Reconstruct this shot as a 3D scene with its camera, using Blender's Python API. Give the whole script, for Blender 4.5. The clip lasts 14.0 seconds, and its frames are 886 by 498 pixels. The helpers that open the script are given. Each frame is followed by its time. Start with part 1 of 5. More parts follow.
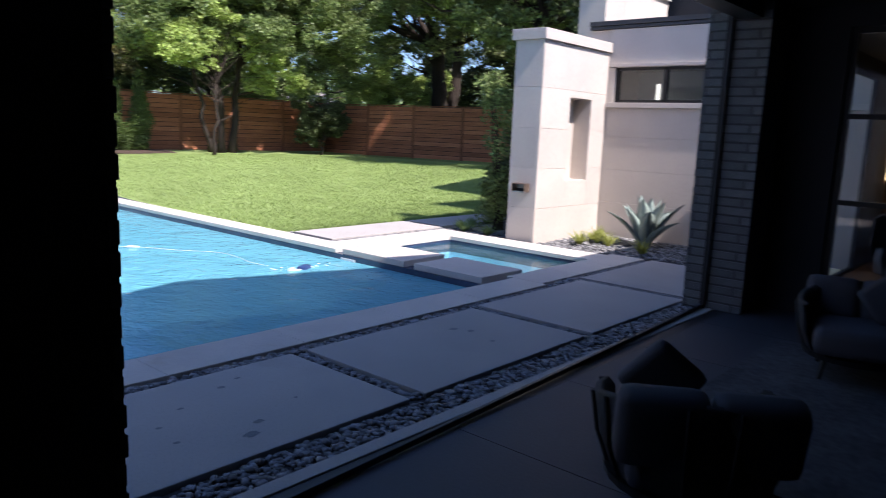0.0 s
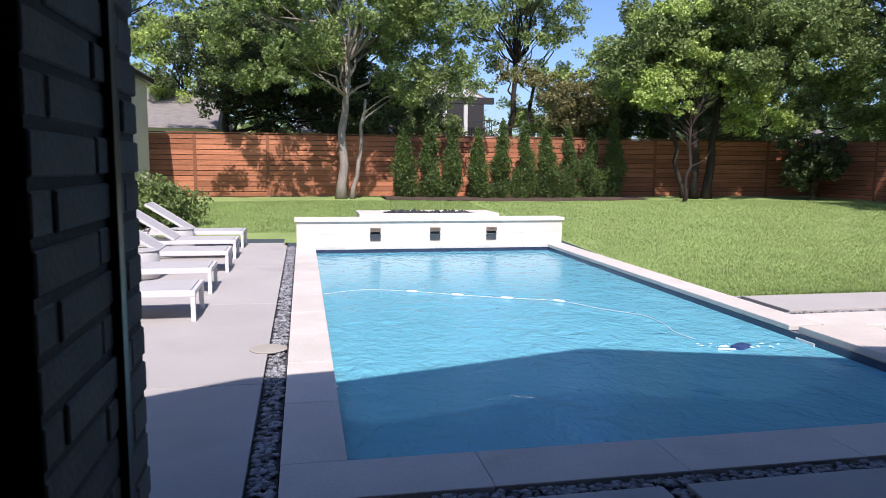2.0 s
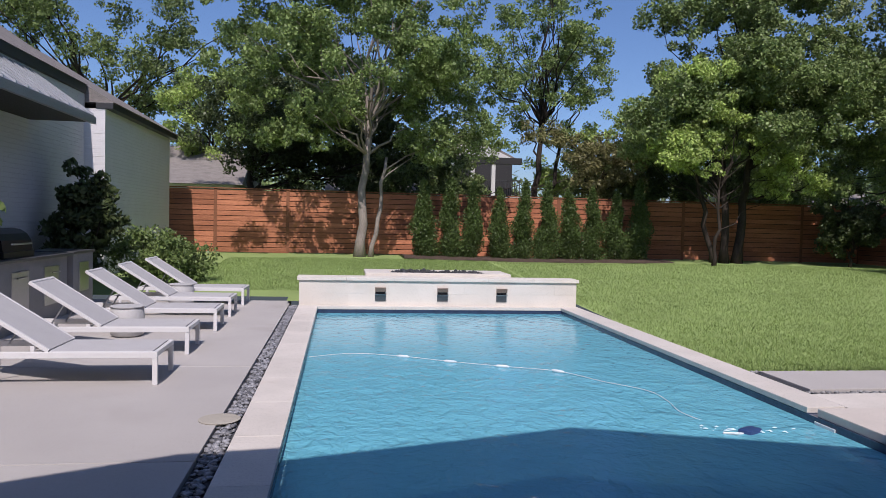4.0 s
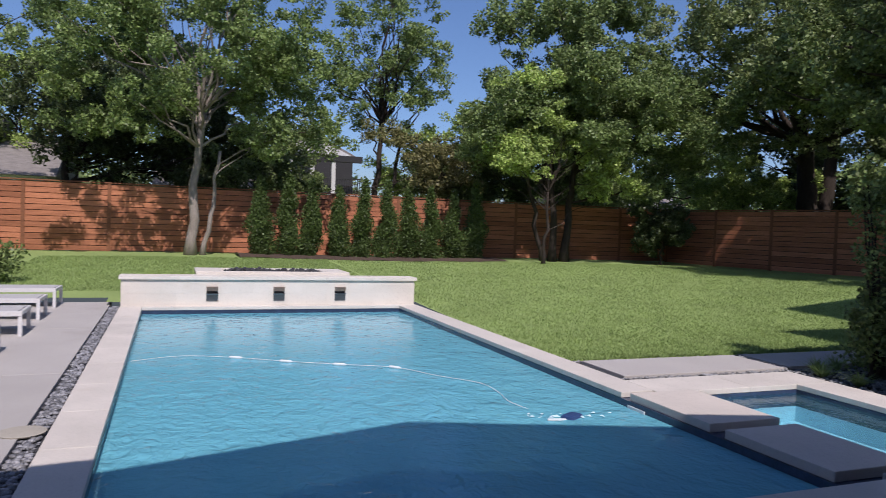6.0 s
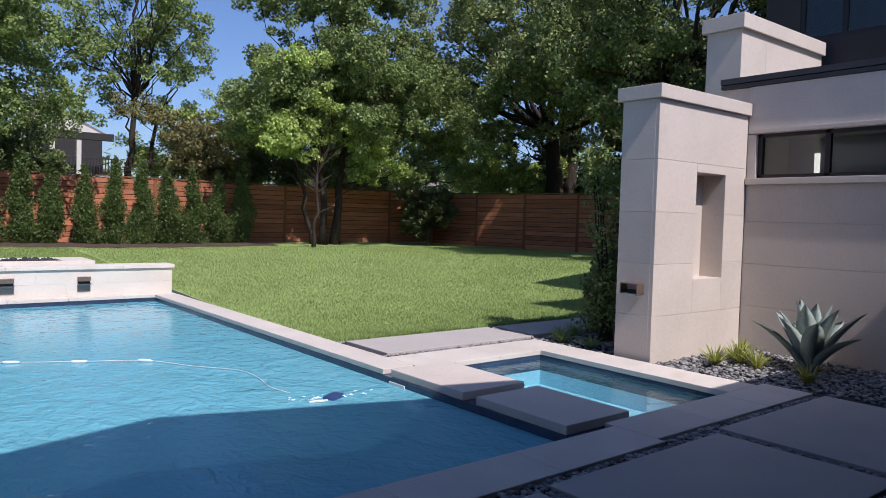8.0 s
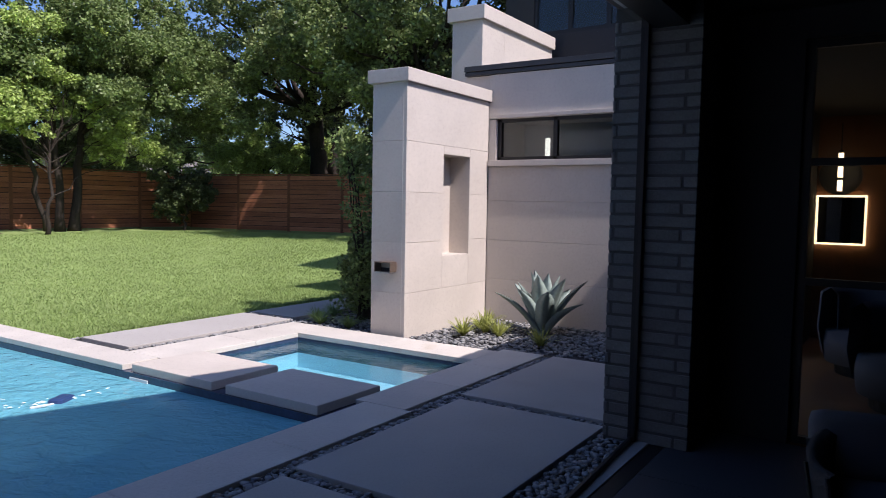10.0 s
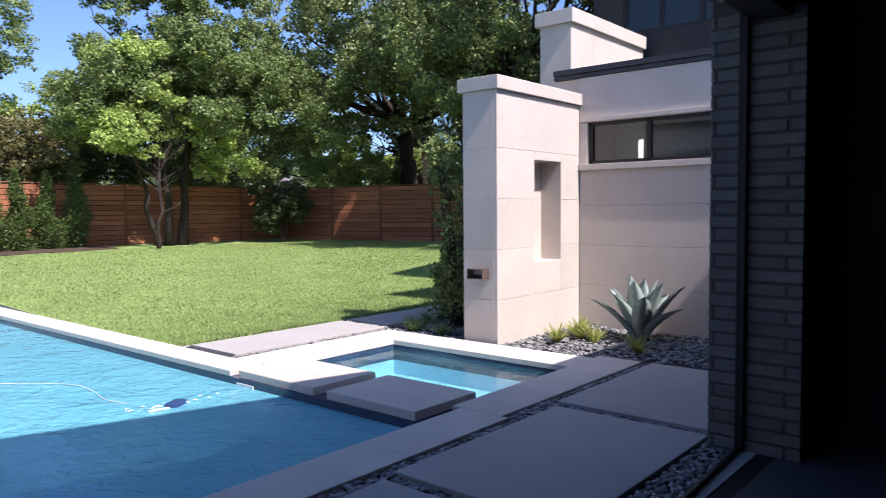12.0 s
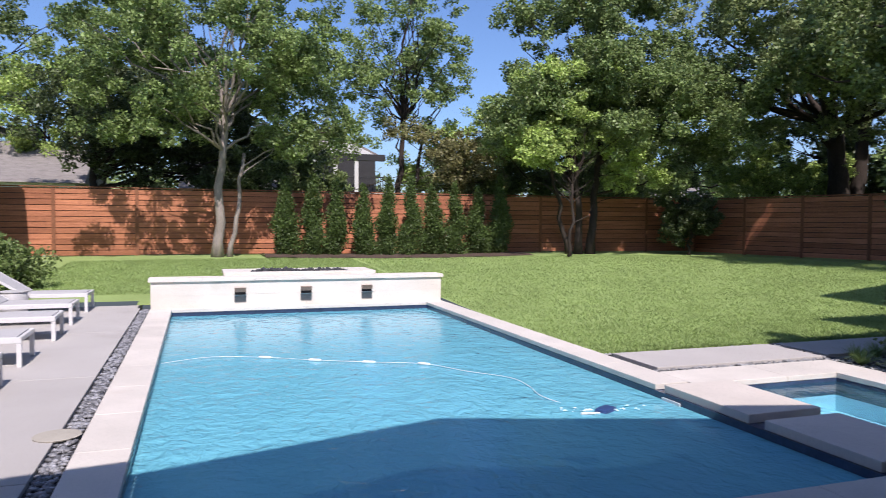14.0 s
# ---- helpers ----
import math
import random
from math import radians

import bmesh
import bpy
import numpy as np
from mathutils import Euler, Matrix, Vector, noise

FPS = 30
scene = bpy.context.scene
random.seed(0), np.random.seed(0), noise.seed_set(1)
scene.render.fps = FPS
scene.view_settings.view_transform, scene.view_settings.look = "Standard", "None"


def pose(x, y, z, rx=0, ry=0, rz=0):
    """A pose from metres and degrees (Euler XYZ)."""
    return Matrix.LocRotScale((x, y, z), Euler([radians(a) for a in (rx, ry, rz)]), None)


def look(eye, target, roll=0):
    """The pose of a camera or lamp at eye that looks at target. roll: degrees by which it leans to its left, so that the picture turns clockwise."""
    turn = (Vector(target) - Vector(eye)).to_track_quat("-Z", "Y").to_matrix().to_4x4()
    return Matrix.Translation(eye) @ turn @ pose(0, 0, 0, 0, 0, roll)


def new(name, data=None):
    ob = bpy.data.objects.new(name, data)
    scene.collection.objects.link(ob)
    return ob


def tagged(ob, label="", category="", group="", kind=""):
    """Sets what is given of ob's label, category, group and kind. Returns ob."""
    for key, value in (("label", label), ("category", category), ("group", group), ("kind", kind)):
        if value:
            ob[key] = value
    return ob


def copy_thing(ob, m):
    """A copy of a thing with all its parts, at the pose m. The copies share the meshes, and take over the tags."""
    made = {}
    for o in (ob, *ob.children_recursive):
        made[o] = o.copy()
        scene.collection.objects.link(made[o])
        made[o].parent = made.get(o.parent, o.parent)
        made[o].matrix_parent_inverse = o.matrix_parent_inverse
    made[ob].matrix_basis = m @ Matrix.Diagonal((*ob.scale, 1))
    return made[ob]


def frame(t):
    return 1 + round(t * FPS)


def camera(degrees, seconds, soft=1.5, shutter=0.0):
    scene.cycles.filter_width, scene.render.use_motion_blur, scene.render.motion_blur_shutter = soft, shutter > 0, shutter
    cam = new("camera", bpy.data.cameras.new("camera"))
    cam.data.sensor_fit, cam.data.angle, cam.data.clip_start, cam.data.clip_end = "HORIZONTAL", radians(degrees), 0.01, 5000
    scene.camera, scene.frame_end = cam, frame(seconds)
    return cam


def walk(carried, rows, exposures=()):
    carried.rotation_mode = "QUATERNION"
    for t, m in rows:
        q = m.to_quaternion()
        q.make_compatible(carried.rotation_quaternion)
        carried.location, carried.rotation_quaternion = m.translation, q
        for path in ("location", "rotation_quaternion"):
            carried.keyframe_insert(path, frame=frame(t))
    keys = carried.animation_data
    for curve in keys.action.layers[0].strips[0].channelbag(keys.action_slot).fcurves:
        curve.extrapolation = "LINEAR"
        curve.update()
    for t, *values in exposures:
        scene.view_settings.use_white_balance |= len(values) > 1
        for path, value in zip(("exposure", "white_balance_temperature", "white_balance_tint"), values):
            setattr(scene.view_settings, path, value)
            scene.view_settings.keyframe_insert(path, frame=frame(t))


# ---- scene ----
cam = camera(63.5, 14.0, soft=0.8, shutter=0.25)
PATH = [
    (0, (-1.486, -4.765, 1.663), (0.004, -3.471, 1.337), 2.4),
    (0.5, (-1.113, -4.585, 1.659), (0.082, -3.005, 1.378), 3.9),
    (1, (-0.774, -4.398, 1.673), (0.205, -2.664, 1.483), 3.2),
    (1.5, (-0.481, -4.159, 1.684), (0.134, -2.263, 1.521), 2.8),
    (2, (-0.231, -3.968, 1.7), (0.151, -2.019, 1.461), 0.5),
    (2.5, (-0.01, -3.808, 1.709), (0.325, -1.846, 1.511), 0.1),
    (5, (0.485, -3.481, 1.675), (0.76, -1.5, 1.621), 2.1),
    (5.5, (0.46, -3.484, 1.669), (0.954, -1.547, 1.598), 2.4),
    (6, (0.456, -3.523, 1.668), (1.168, -1.655, 1.603), 2.0),
    (6.5, (0.487, -3.539, 1.665), (1.41, -1.766, 1.602), 2.0),
    (7, (0.547, -3.5, 1.653), (1.656, -1.838, 1.575), 2.2),
    (7.5, (0.594, -3.506, 1.639), (1.788, -1.904, 1.557), 2.2),
    (8, (0.631, -3.531, 1.632), (1.882, -1.973, 1.542), 1.6),
    (8.5, (0.663, -3.551, 1.629), (1.927, -2.003, 1.534), 0.7),
    (9, (0.724, -3.598, 1.628), (2.103, -2.153, 1.526), 1.0),
    (9.2, (0.745, -3.624, 1.627), (2.219, -2.276, 1.522), 1.6),
    (11.3, (0.785, -3.67, 1.618), (2.529, -2.7, 1.487), -0.1),
    (11.5, (0.778, -3.665, 1.616), (2.465, -2.596, 1.498), -0.1),
    (12, (0.74, -3.652, 1.622), (2.266, -2.363, 1.515), -0.5),
    (12.5, (0.675, -3.649, 1.636), (2.007, -2.161, 1.533), -1.1),
    (13, (0.591, -3.631, 1.645), (1.697, -1.967, 1.569), -0.2),
    (13.5, (0.543, -3.592, 1.653), (1.415, -1.794, 1.572), 0.0),
    (14, (0.458, -3.448, 1.649), (1.106, -1.557, 1.572), 0.4),
]
walk(cam, [(t, look(eye, target, roll)) for t, eye, target, roll in PATH],
     [(0.0, 1.15, 6240, 21), (1.0, 1.0, 6240, 21), (2.0, 0.7, 6240, 21), (2.5, 0.45, 6240, 21), (5.0, 0.1, 6240, 21), (6.0, 0.1, 6240, 21), (7.5, 0.3, 6240, 21), (9.0, 0.36, 6240, 21), (11.5, 0.95, 6240, 21), (12.5, 1.0, 6240, 21), (14.0, 0.6, 6240, 21)])

# ---- light ----
SUN_EL, SUN_AZ = radians(51.0), radians(185.0)   # azimuth clockwise from +y: just west of straight behind
world = bpy.data.worlds.new("world")
scene.world = world
world.use_nodes = True
wn = world.node_tree
wbg = wn.nodes["Background"]
sky = wn.nodes.new("ShaderNodeTexSky")
sky.sky_type = "NISHITA"
sky.sun_disc = False
sky.sun_elevation, sky.sun_rotation = SUN_EL, SUN_AZ
sky.altitude, sky.air_density, sky.dust_density, sky.ozone_density = 150, 1.0, 1.3, 8.0
wn.links.new(sky.outputs[0], wbg.inputs[0])
wbg.inputs[1].default_value = 0.13
to_sun = Vector((math.sin(SUN_AZ) * math.cos(SUN_EL), math.cos(SUN_AZ) * math.cos(SUN_EL), math.sin(SUN_EL)))
sun = new("sun", bpy.data.lights.new("sun", "SUN"))
sun.data.energy, sun.data.angle, sun.data.color = 5.0, radians(0.53), (1.0, 0.94, 0.86)
sun.rotation_euler = to_sun.to_track_quat("Z", "Y").to_euler()
sun.location = (0, -20, 30)


# ---- materials ----
def material(name, color, rough=0.7, metal=0.0, vary=0.15, scale=2.0, fine=40.0, bump=0.15, spec=0.5, stretch=(1, 1, 1), rand=0.0, thru=0.0, island=False, dirt=None):
    """A surface with colour variation at two scales, relief, and variation from piece to piece."""
    m = bpy.data.materials.new(name)
    m.use_nodes = True
    nt = m.node_tree
    n, ln = nt.nodes, nt.links
    p = n["Principled BSDF"]
    p.inputs["Roughness"].default_value, p.inputs["Metallic"].default_value = rough, metal
    p.inputs["Specular IOR Level"].default_value = spec
    co = n.new("ShaderNodeTexCoord")
    mp = n.new("ShaderNodeMapping")
    mp.inputs["Scale"].default_value = stretch
    ln.new(co.outputs["Object"], mp.inputs[0])
    big, small = n.new("ShaderNodeTexNoise"), n.new("ShaderNodeTexNoise")
    for node, s in ((big, scale), (small, fine)):
        node.inputs["Scale"].default_value, node.inputs["Detail"].default_value = s, 5.0
        ln.new(mp.outputs[0], node.inputs["Vector"])
    add = n.new("ShaderNodeMath")
    add.operation = "ADD"
    ln.new(big.outputs["Fac"], add.inputs[0]), ln.new(small.outputs["Fac"], add.inputs[1])
    ramp = n.new("ShaderNodeMapRange")
    ramp.inputs["From Min"].default_value, ramp.inputs["From Max"].default_value = 0.65, 1.35
    ramp.inputs["To Min"].default_value, ramp.inputs["To Max"].default_value = 1 - vary, 1 + vary
    ln.new(add.outputs[0], ramp.inputs["Value"])
    value = ramp.outputs[0]
    if rand:
        src = n.new("ShaderNodeNewGeometry").outputs["Random Per Island"] if island else n.new("ShaderNodeObjectInfo").outputs["Random"]
        rr = n.new("ShaderNodeMapRange")
        rr.inputs["To Min"].default_value, rr.inputs["To Max"].default_value = 1 - rand, 1 + rand
        ln.new(src, rr.inputs["Value"])
        mul = n.new("ShaderNodeMath")
        mul.operation = "MULTIPLY"
        ln.new(value, mul.inputs[0]), ln.new(rr.outputs[0], mul.inputs[1])
        value = mul.outputs[0]
    sc = n.new("ShaderNodeVectorMath")
    sc.operation = "SCALE"
    sc.inputs[0].default_value = color
    ln.new(value, sc.inputs["Scale"])
    col = sc.outputs[0]
    if dirt:
        blot = n.new("ShaderNodeTexNoise")
        blot.inputs["Scale"].default_value, blot.inputs["Detail"].default_value = dirt[1], 3.0
        ln.new(co.outputs["Object"], blot.inputs["Vector"])
        br = n.new("ShaderNodeMapRange")
        br.inputs["From Min"].default_value, br.inputs["From Max"].default_value = dirt[2], dirt[2] + 0.12
        ln.new(blot.outputs["Fac"], br.inputs["Value"])
        mx = n.new("ShaderNodeMix")
        mx.data_type = "RGBA"
        ln.new(br.outputs[0], mx.inputs[0]), ln.new(col, mx.inputs[6])
        mx.inputs[7].default_value = (*dirt[0], 1)
        col = mx.outputs[2]
    ln.new(col, p.inputs["Base Color"])
    if bump:
        b = n.new("ShaderNodeBump")
        b.inputs["Strength"].default_value, b.inputs["Distance"].default_value = bump, 0.02
        ln.new(small.outputs["Fac"], b.inputs["Height"])
        ln.new(b.outputs[0], p.inputs["Normal"])
    if thru:
        tr = n.new("ShaderNodeBsdfTranslucent")
        ln.new(col, tr.inputs[0])
        mix = n.new("ShaderNodeMixShader")
        mix.inputs[0].default_value = thru
        ln.new(p.outputs[0], mix.inputs[1]), ln.new(tr.outputs[0], mix.inputs[2])
        ln.new(mix.outputs[0], n["Material Output"].inputs[0])
    return m


def clear(name, tint, ior, ripple=0.0, rough=0.0, cloud=None):
    """Water or window glass: what is behind shows through, and Fresnel gives the gloss."""
    m = bpy.data.materials.new(name)
    m.use_nodes = True
    nt = m.node_tree
    n, ln = nt.nodes, nt.links
    n.remove(n["Principled BSDF"])
    t, g, f, mix = (n.new("ShaderNode" + k) for k in ("BsdfTransparent", "BsdfGlossy", "Fresnel", "MixShader"))
    t.inputs[0].default_value = (*tint, 1)
    g.inputs["Roughness"].default_value, f.inputs["IOR"].default_value = rough, ior
    if ripple:
        co, mp, a, c, ad, b = (n.new("ShaderNode" + k) for k in ("TexCoord", "Mapping", "TexNoise", "TexNoise", "Math", "Bump"))
        mp.inputs["Scale"].default_value = (1.0, 0.75, 1.0)
        ln.new(co.outputs["Object"], mp.inputs[0])
        for node, s in ((a, 3.2), (c, 13.0)):
            node.inputs["Scale"].default_value, node.inputs["Detail"].default_value, node.inputs["Distortion"].default_value = s, 2.0, 0.6
            ln.new(mp.outputs[0], node.inputs["Vector"])
        ad.operation = "MULTIPLY_ADD"
        ad.inputs[1].default_value = 0.5
        ln.new(c.outputs["Fac"], ad.inputs[0]), ln.new(a.outputs["Fac"], ad.inputs[2])
        b.inputs["Strength"].default_value, b.inputs["Distance"].default_value = ripple, 0.05
        ln.new(ad.outputs[0], b.inputs["Height"])
        ln.new(b.outputs[0], g.inputs["Normal"]), ln.new(b.outputs[0], f.inputs["Normal"])
    body = t
    if cloud:
        d, body = n.new("ShaderNodeBsdfDiffuse"), n.new("ShaderNodeMixShader")
        d.inputs[0].default_value, body.inputs[0].default_value = (*cloud[0], 1), cloud[1]
        ln.new(t.outputs[0], body.inputs[1]), ln.new(d.outputs[0], body.inputs[2])
        if ripple:
            swell = n.new("ShaderNodeBump")
            swell.inputs["Strength"].default_value, swell.inputs["Distance"].default_value = min(1.0, ripple * 3), 0.09
            ln.new(ad.outputs[0], swell.inputs["Height"])
            ln.new(swell.outputs[0], d.inputs["Normal"])
    ln.new(f.outputs[0], mix.inputs[0]), ln.new(body.outputs[0], mix.inputs[1]), ln.new(g.outputs[0], mix.inputs[2])
    ln.new(mix.outputs[0], n["Material Output"].inputs[0])
    return m


def glow(name, color, strength):
    m = bpy.data.materials.new(name)
    m.use_nodes = True
    p = m.node_tree.nodes["Principled BSDF"]
    p.inputs["Base Color"].default_value = (*color, 1)
    p.inputs["Emission Color"].default_value, p.inputs["Emission Strength"].default_value = (*color, 1), strength
    return m


limestone = material("limestone", (0.54, 0.485, 0.43), 0.75, vary=0.09, scale=1.5, fine=30, bump=0.05, rand=0.06)
coping_stone_mat = material("coping_limestone", (0.56, 0.515, 0.46), 0.7, vary=0.12, scale=2.2, fine=45, bump=0.12, rand=0.05, dirt=((0.50, 0.43, 0.35), 1.7, 0.66))
wall_stone = material("ledge_limestone", (0.60, 0.555, 0.49), 0.75, vary=0.11, scale=1.8, fine=35, bump=0.1, rand=0.04, dirt=((0.55, 0.50, 0.43), 2.3, 0.66))
grout = material("mortar", (0.34, 0.31, 0.28), 0.9)
pale_grout = material("pale_stone_joint", (0.52, 0.47, 0.42), 0.9, vary=0.1)
concrete = material("paver_concrete", (0.40, 0.375, 0.35), 0.75, vary=0.10, scale=1.1, fine=55, bump=0.08, rand=0.05, dirt=((0.36, 0.335, 0.31), 0.9, 0.58))
wet = material("damp_mark", (0.13, 0.13, 0.14), 0.4, vary=0.1)
plaster = material("pool_plaster", (0.55, 0.74, 0.82), 0.8, vary=0.08, scale=0.9, fine=8, bump=0.05)
# dark teal carries the spa centre's depth and shade in its colour
spa_depth_shade = material("shade_teal_spa_floor", (0.05, 0.17, 0.22), 0.5, vary=0.15, scale=3, fine=20, bump=0.05)
navy_tile = material("navy_waterline_tile", (0.03, 0.045, 0.085), 0.25, vary=0.3, scale=6, fine=25, bump=0.1, rand=0.25)
water_mat = clear("pool_water", (0.50, 0.80, 0.92), 1.33, ripple=0.33, cloud=((0.165, 0.515, 0.635), 0.78))
spa_water_mat = clear("spa_water", (0.62, 0.86, 0.92), 1.33, ripple=0.22, cloud=((0.15, 0.46, 0.56), 0.08))
grass_mat = material("lawn_turf", (0.25, 0.33, 0.115), 0.9, vary=0.22, scale=0.7, fine=60, bump=0.35, spec=0.1)
blade_mat = material("grass_blades", (0.265, 0.355, 0.125), 0.7, vary=0.2, scale=0.6, fine=3, bump=0, thru=0.3, rand=0.12, island=True, spec=0.15)
mulch_mat = material("bark_mulch", (0.07, 0.045, 0.03), 0.95, vary=0.5, scale=9, fine=50, bump=0.8)
pebble_mat = material("river_pebbles", (0.19, 0.19, 0.20), 0.55, vary=0.25, scale=20, fine=90, bump=0.05, rand=0.65, island=True)
chip_mat = material("grey_gravel", (0.21, 0.21, 0.21), 0.8, vary=0.3, scale=12, fine=90, bump=0.05, rand=0.5, island=True)
soil = material("gravel_bed", (0.045, 0.045, 0.05), 0.95, vary=0.5, scale=10, fine=60, bump=0.6)
cedar = material("red_cedar_boards", (0.40, 0.162, 0.088), 0.75, vary=0.34, scale=2.0, fine=14, bump=0.2, stretch=(0.6, 0.6, 7), rand=0.24, spec=0.12)
cedar_post = material("red_cedar_posts", (0.22, 0.095, 0.052), 0.7, vary=0.2, scale=3, fine=14, bump=0.1, rand=0.12, spec=0.12)
# near-black cedar: the shade between fence boards, put into the colour
shade_cedar = material("gap_shade_cedar", (0.06, 0.03, 0.02), 0.85, vary=0.2, scale=3, fine=14, bump=0.1)
brick_mat = material("grey_painted_brick", (0.165, 0.162, 0.155), 0.85, vary=0.2, scale=5, fine=60, bump=0.25, rand=0.16)
mortar_mat = material("grey_mortar", (0.085, 0.082, 0.078), 0.9, vary=0.15, scale=5, fine=70, bump=0.3)
stucco = material("off_white_stucco", (0.44, 0.44, 0.45), 0.9, vary=0.06, scale=1.2, fine=70, bump=0.15)
white_brick = material("white_painted_brick", (0.62, 0.61, 0.61), 0.85, vary=0.07, scale=2, fine=60, bump=0.15)
house_brick = material("pale_grey_painted_brick", (0.52, 0.51, 0.52), 0.85, vary=0.08, scale=1.4, fine=60, bump=0.1)


def coursed(m):
    """Brick courses in relief, laid along the wall's length and height."""
    nt = m.node_tree
    co, sep, com, tex, bp = (nt.nodes.new("ShaderNode" + k) for k in ("TexCoord", "SeparateXYZ", "CombineXYZ", "TexBrick", "Bump"))
    nt.links.new(co.outputs["Object"], sep.inputs[0])
    nt.links.new(sep.outputs[1], com.inputs[0]), nt.links.new(sep.outputs[2], com.inputs[1])
    nt.links.new(com.outputs[0], tex.inputs["Vector"])
    tex.inputs["Scale"].default_value, tex.inputs["Mortar Size"].default_value = 1.0, 0.010
    tex.inputs["Brick Width"].default_value, tex.inputs["Row Height"].default_value = 0.40, 0.088
    bp.inputs["Strength"].default_value, bp.inputs["Distance"].default_value = 0.9, 0.012
    bp.invert = True
    nt.links.new(tex.outputs["Fac"], bp.inputs["Height"])
    nt.links.new(bp.outputs[0], nt.nodes["Principled BSDF"].inputs["Normal"])


coursed(white_brick)
coursed(house_brick)
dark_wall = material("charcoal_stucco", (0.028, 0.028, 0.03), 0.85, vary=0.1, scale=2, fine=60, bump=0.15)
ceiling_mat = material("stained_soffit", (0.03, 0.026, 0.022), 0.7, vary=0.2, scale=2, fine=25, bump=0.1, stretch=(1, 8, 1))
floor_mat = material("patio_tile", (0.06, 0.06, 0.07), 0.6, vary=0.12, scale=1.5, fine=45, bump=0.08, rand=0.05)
black_metal = material("black_metal", (0.015, 0.015, 0.016), 0.45, metal=0.3, vary=0.1, bump=0.02)
granite = material("dark_granite", (0.07, 0.07, 0.075), 0.35, vary=0.25, scale=12, fine=120, bump=0.02)
grey_stone = material("grey_cut_stone", (0.26, 0.255, 0.25), 0.8, vary=0.15, scale=4, fine=50, bump=0.2)
grey_metal = material("dark_bronze", (0.06, 0.06, 0.062), 0.45, metal=0.5, vary=0.15, bump=0.03)
mid_metal = material("grey_weathered_metal", (0.17, 0.165, 0.16), 0.5, metal=0.4, vary=0.2, bump=0.03)
steel = material("weathered_copper_steel", (0.30, 0.22, 0.17), 0.4, metal=0.8, vary=0.25, scale=8, bump=0.05)
chrome = material("stainless_steel", (0.45, 0.45, 0.46), 0.3, metal=1.0, vary=0.08, bump=0.02)
glass_mat = clear("window_glass", (0.80, 0.84, 0.84), 1.5)
shingle = material("weathered_shingles", (0.20, 0.18, 0.165), 0.9, vary=0.3, scale=3, fine=30, bump=0.4, stretch=(1, 1, 4))
metal_roof = material("grey_standing_seam", (0.30, 0.31, 0.32), 0.45, metal=0.4, vary=0.12, bump=0.04)
frame_white = material("white_powder_coat", (0.60, 0.59, 0.58), 0.4, vary=0.05, bump=0.02)
sling = material("light_grey_sling", (0.43, 0.42, 0.415), 0.75, vary=0.06, scale=4, fine=220, bump=0.2)
drum_mat = material("pale_ceramic", (0.44, 0.43, 0.42), 0.6, vary=0.08, bump=0.05)
drain_mat = material("cast_stone_lid", (0.36, 0.33, 0.275), 0.85, vary=0.12, bump=0.1)
foam_mat = material("white_foam", (0.50, 0.68, 0.74), 0.6, vary=0.1, bump=0.2)
hose_mat = material("white_hose", (0.62, 0.66, 0.67), 0.5, vary=0.04, bump=0)
robot_blue = material("cleaner_blue", (0.03, 0.06, 0.16), 0.4, vary=0.1, bump=0)
bark_pale = material("pale_grey_bark", (0.25, 0.215, 0.18), 0.9, vary=0.3, scale=5, fine=30, bump=0.6, stretch=(1, 1, 0.3))
bark_dark = material("dark_bark", (0.045, 0.036, 0.03), 0.95, vary=0.35, scale=5, fine=30, bump=0.7, stretch=(1, 1, 0.3), spec=0.1)
LEAF = dict(rough=0.45, bump=0, scale=0.35, fine=2.0, thru=0.20, island=True, spec=0.3)
leaf_oak = material("oak_leaves", (0.150, 0.20, 0.068), vary=0.3, rand=0.45, **LEAF)
leaf_bright = material("bright_leaves", (0.33, 0.43, 0.115), vary=0.3, rand=0.4, **LEAF)
leaf_mid = material("mid_green_leaves", (0.19, 0.262, 0.082), vary=0.3, rand=0.4, **LEAF)
leaf_glossy = material("glossy_dark_leaves", (0.165, 0.225, 0.074), vary=0.3, rand=0.4, **LEAF)
leaf_olive = material("olive_oak_leaves", (0.21, 0.26, 0.10), vary=0.3, rand=0.45, **LEAF)
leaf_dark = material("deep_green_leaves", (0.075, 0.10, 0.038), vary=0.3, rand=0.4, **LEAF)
leaf_cypress = material("arborvitae_sprays", (0.082, 0.125, 0.034), vary=0.3, rand=0.4, **LEAF)
leaf_rose = material("rusty_leaves", (0.20, 0.19, 0.075), vary=0.3, rand=0.35, **LEAF)
agave_mat = material("blue_grey_agave", (0.24, 0.30, 0.27), 0.6, vary=0.2, scale=4, fine=30, bump=0.05, rand=0.15)
ivory_grass = material("yellow_green_strap", (0.33, 0.36, 0.09), 0.6, vary=0.2, bump=0, thru=0.3, rand=0.3, island=True)
rope_mat = material("charcoal_rope_weave", (0.03, 0.03, 0.033), 0.8, vary=0.3, scale=12, fine=120, bump=0.5)
cushion = material("grey_outdoor_cushion", (0.10, 0.10, 0.115), 0.9, vary=0.08, scale=3, fine=160, bump=0.2)
rug_mat = material("patterned_grey_rug", (0.085, 0.085, 0.09), 0.95, vary=0.5, scale=4, fine=20, bump=0.3)
walnut = material("walnut_panels", (0.22, 0.10, 0.045), 0.5, vary=0.2, scale=2, fine=14, bump=0.05, stretch=(1, 1, 0.15))
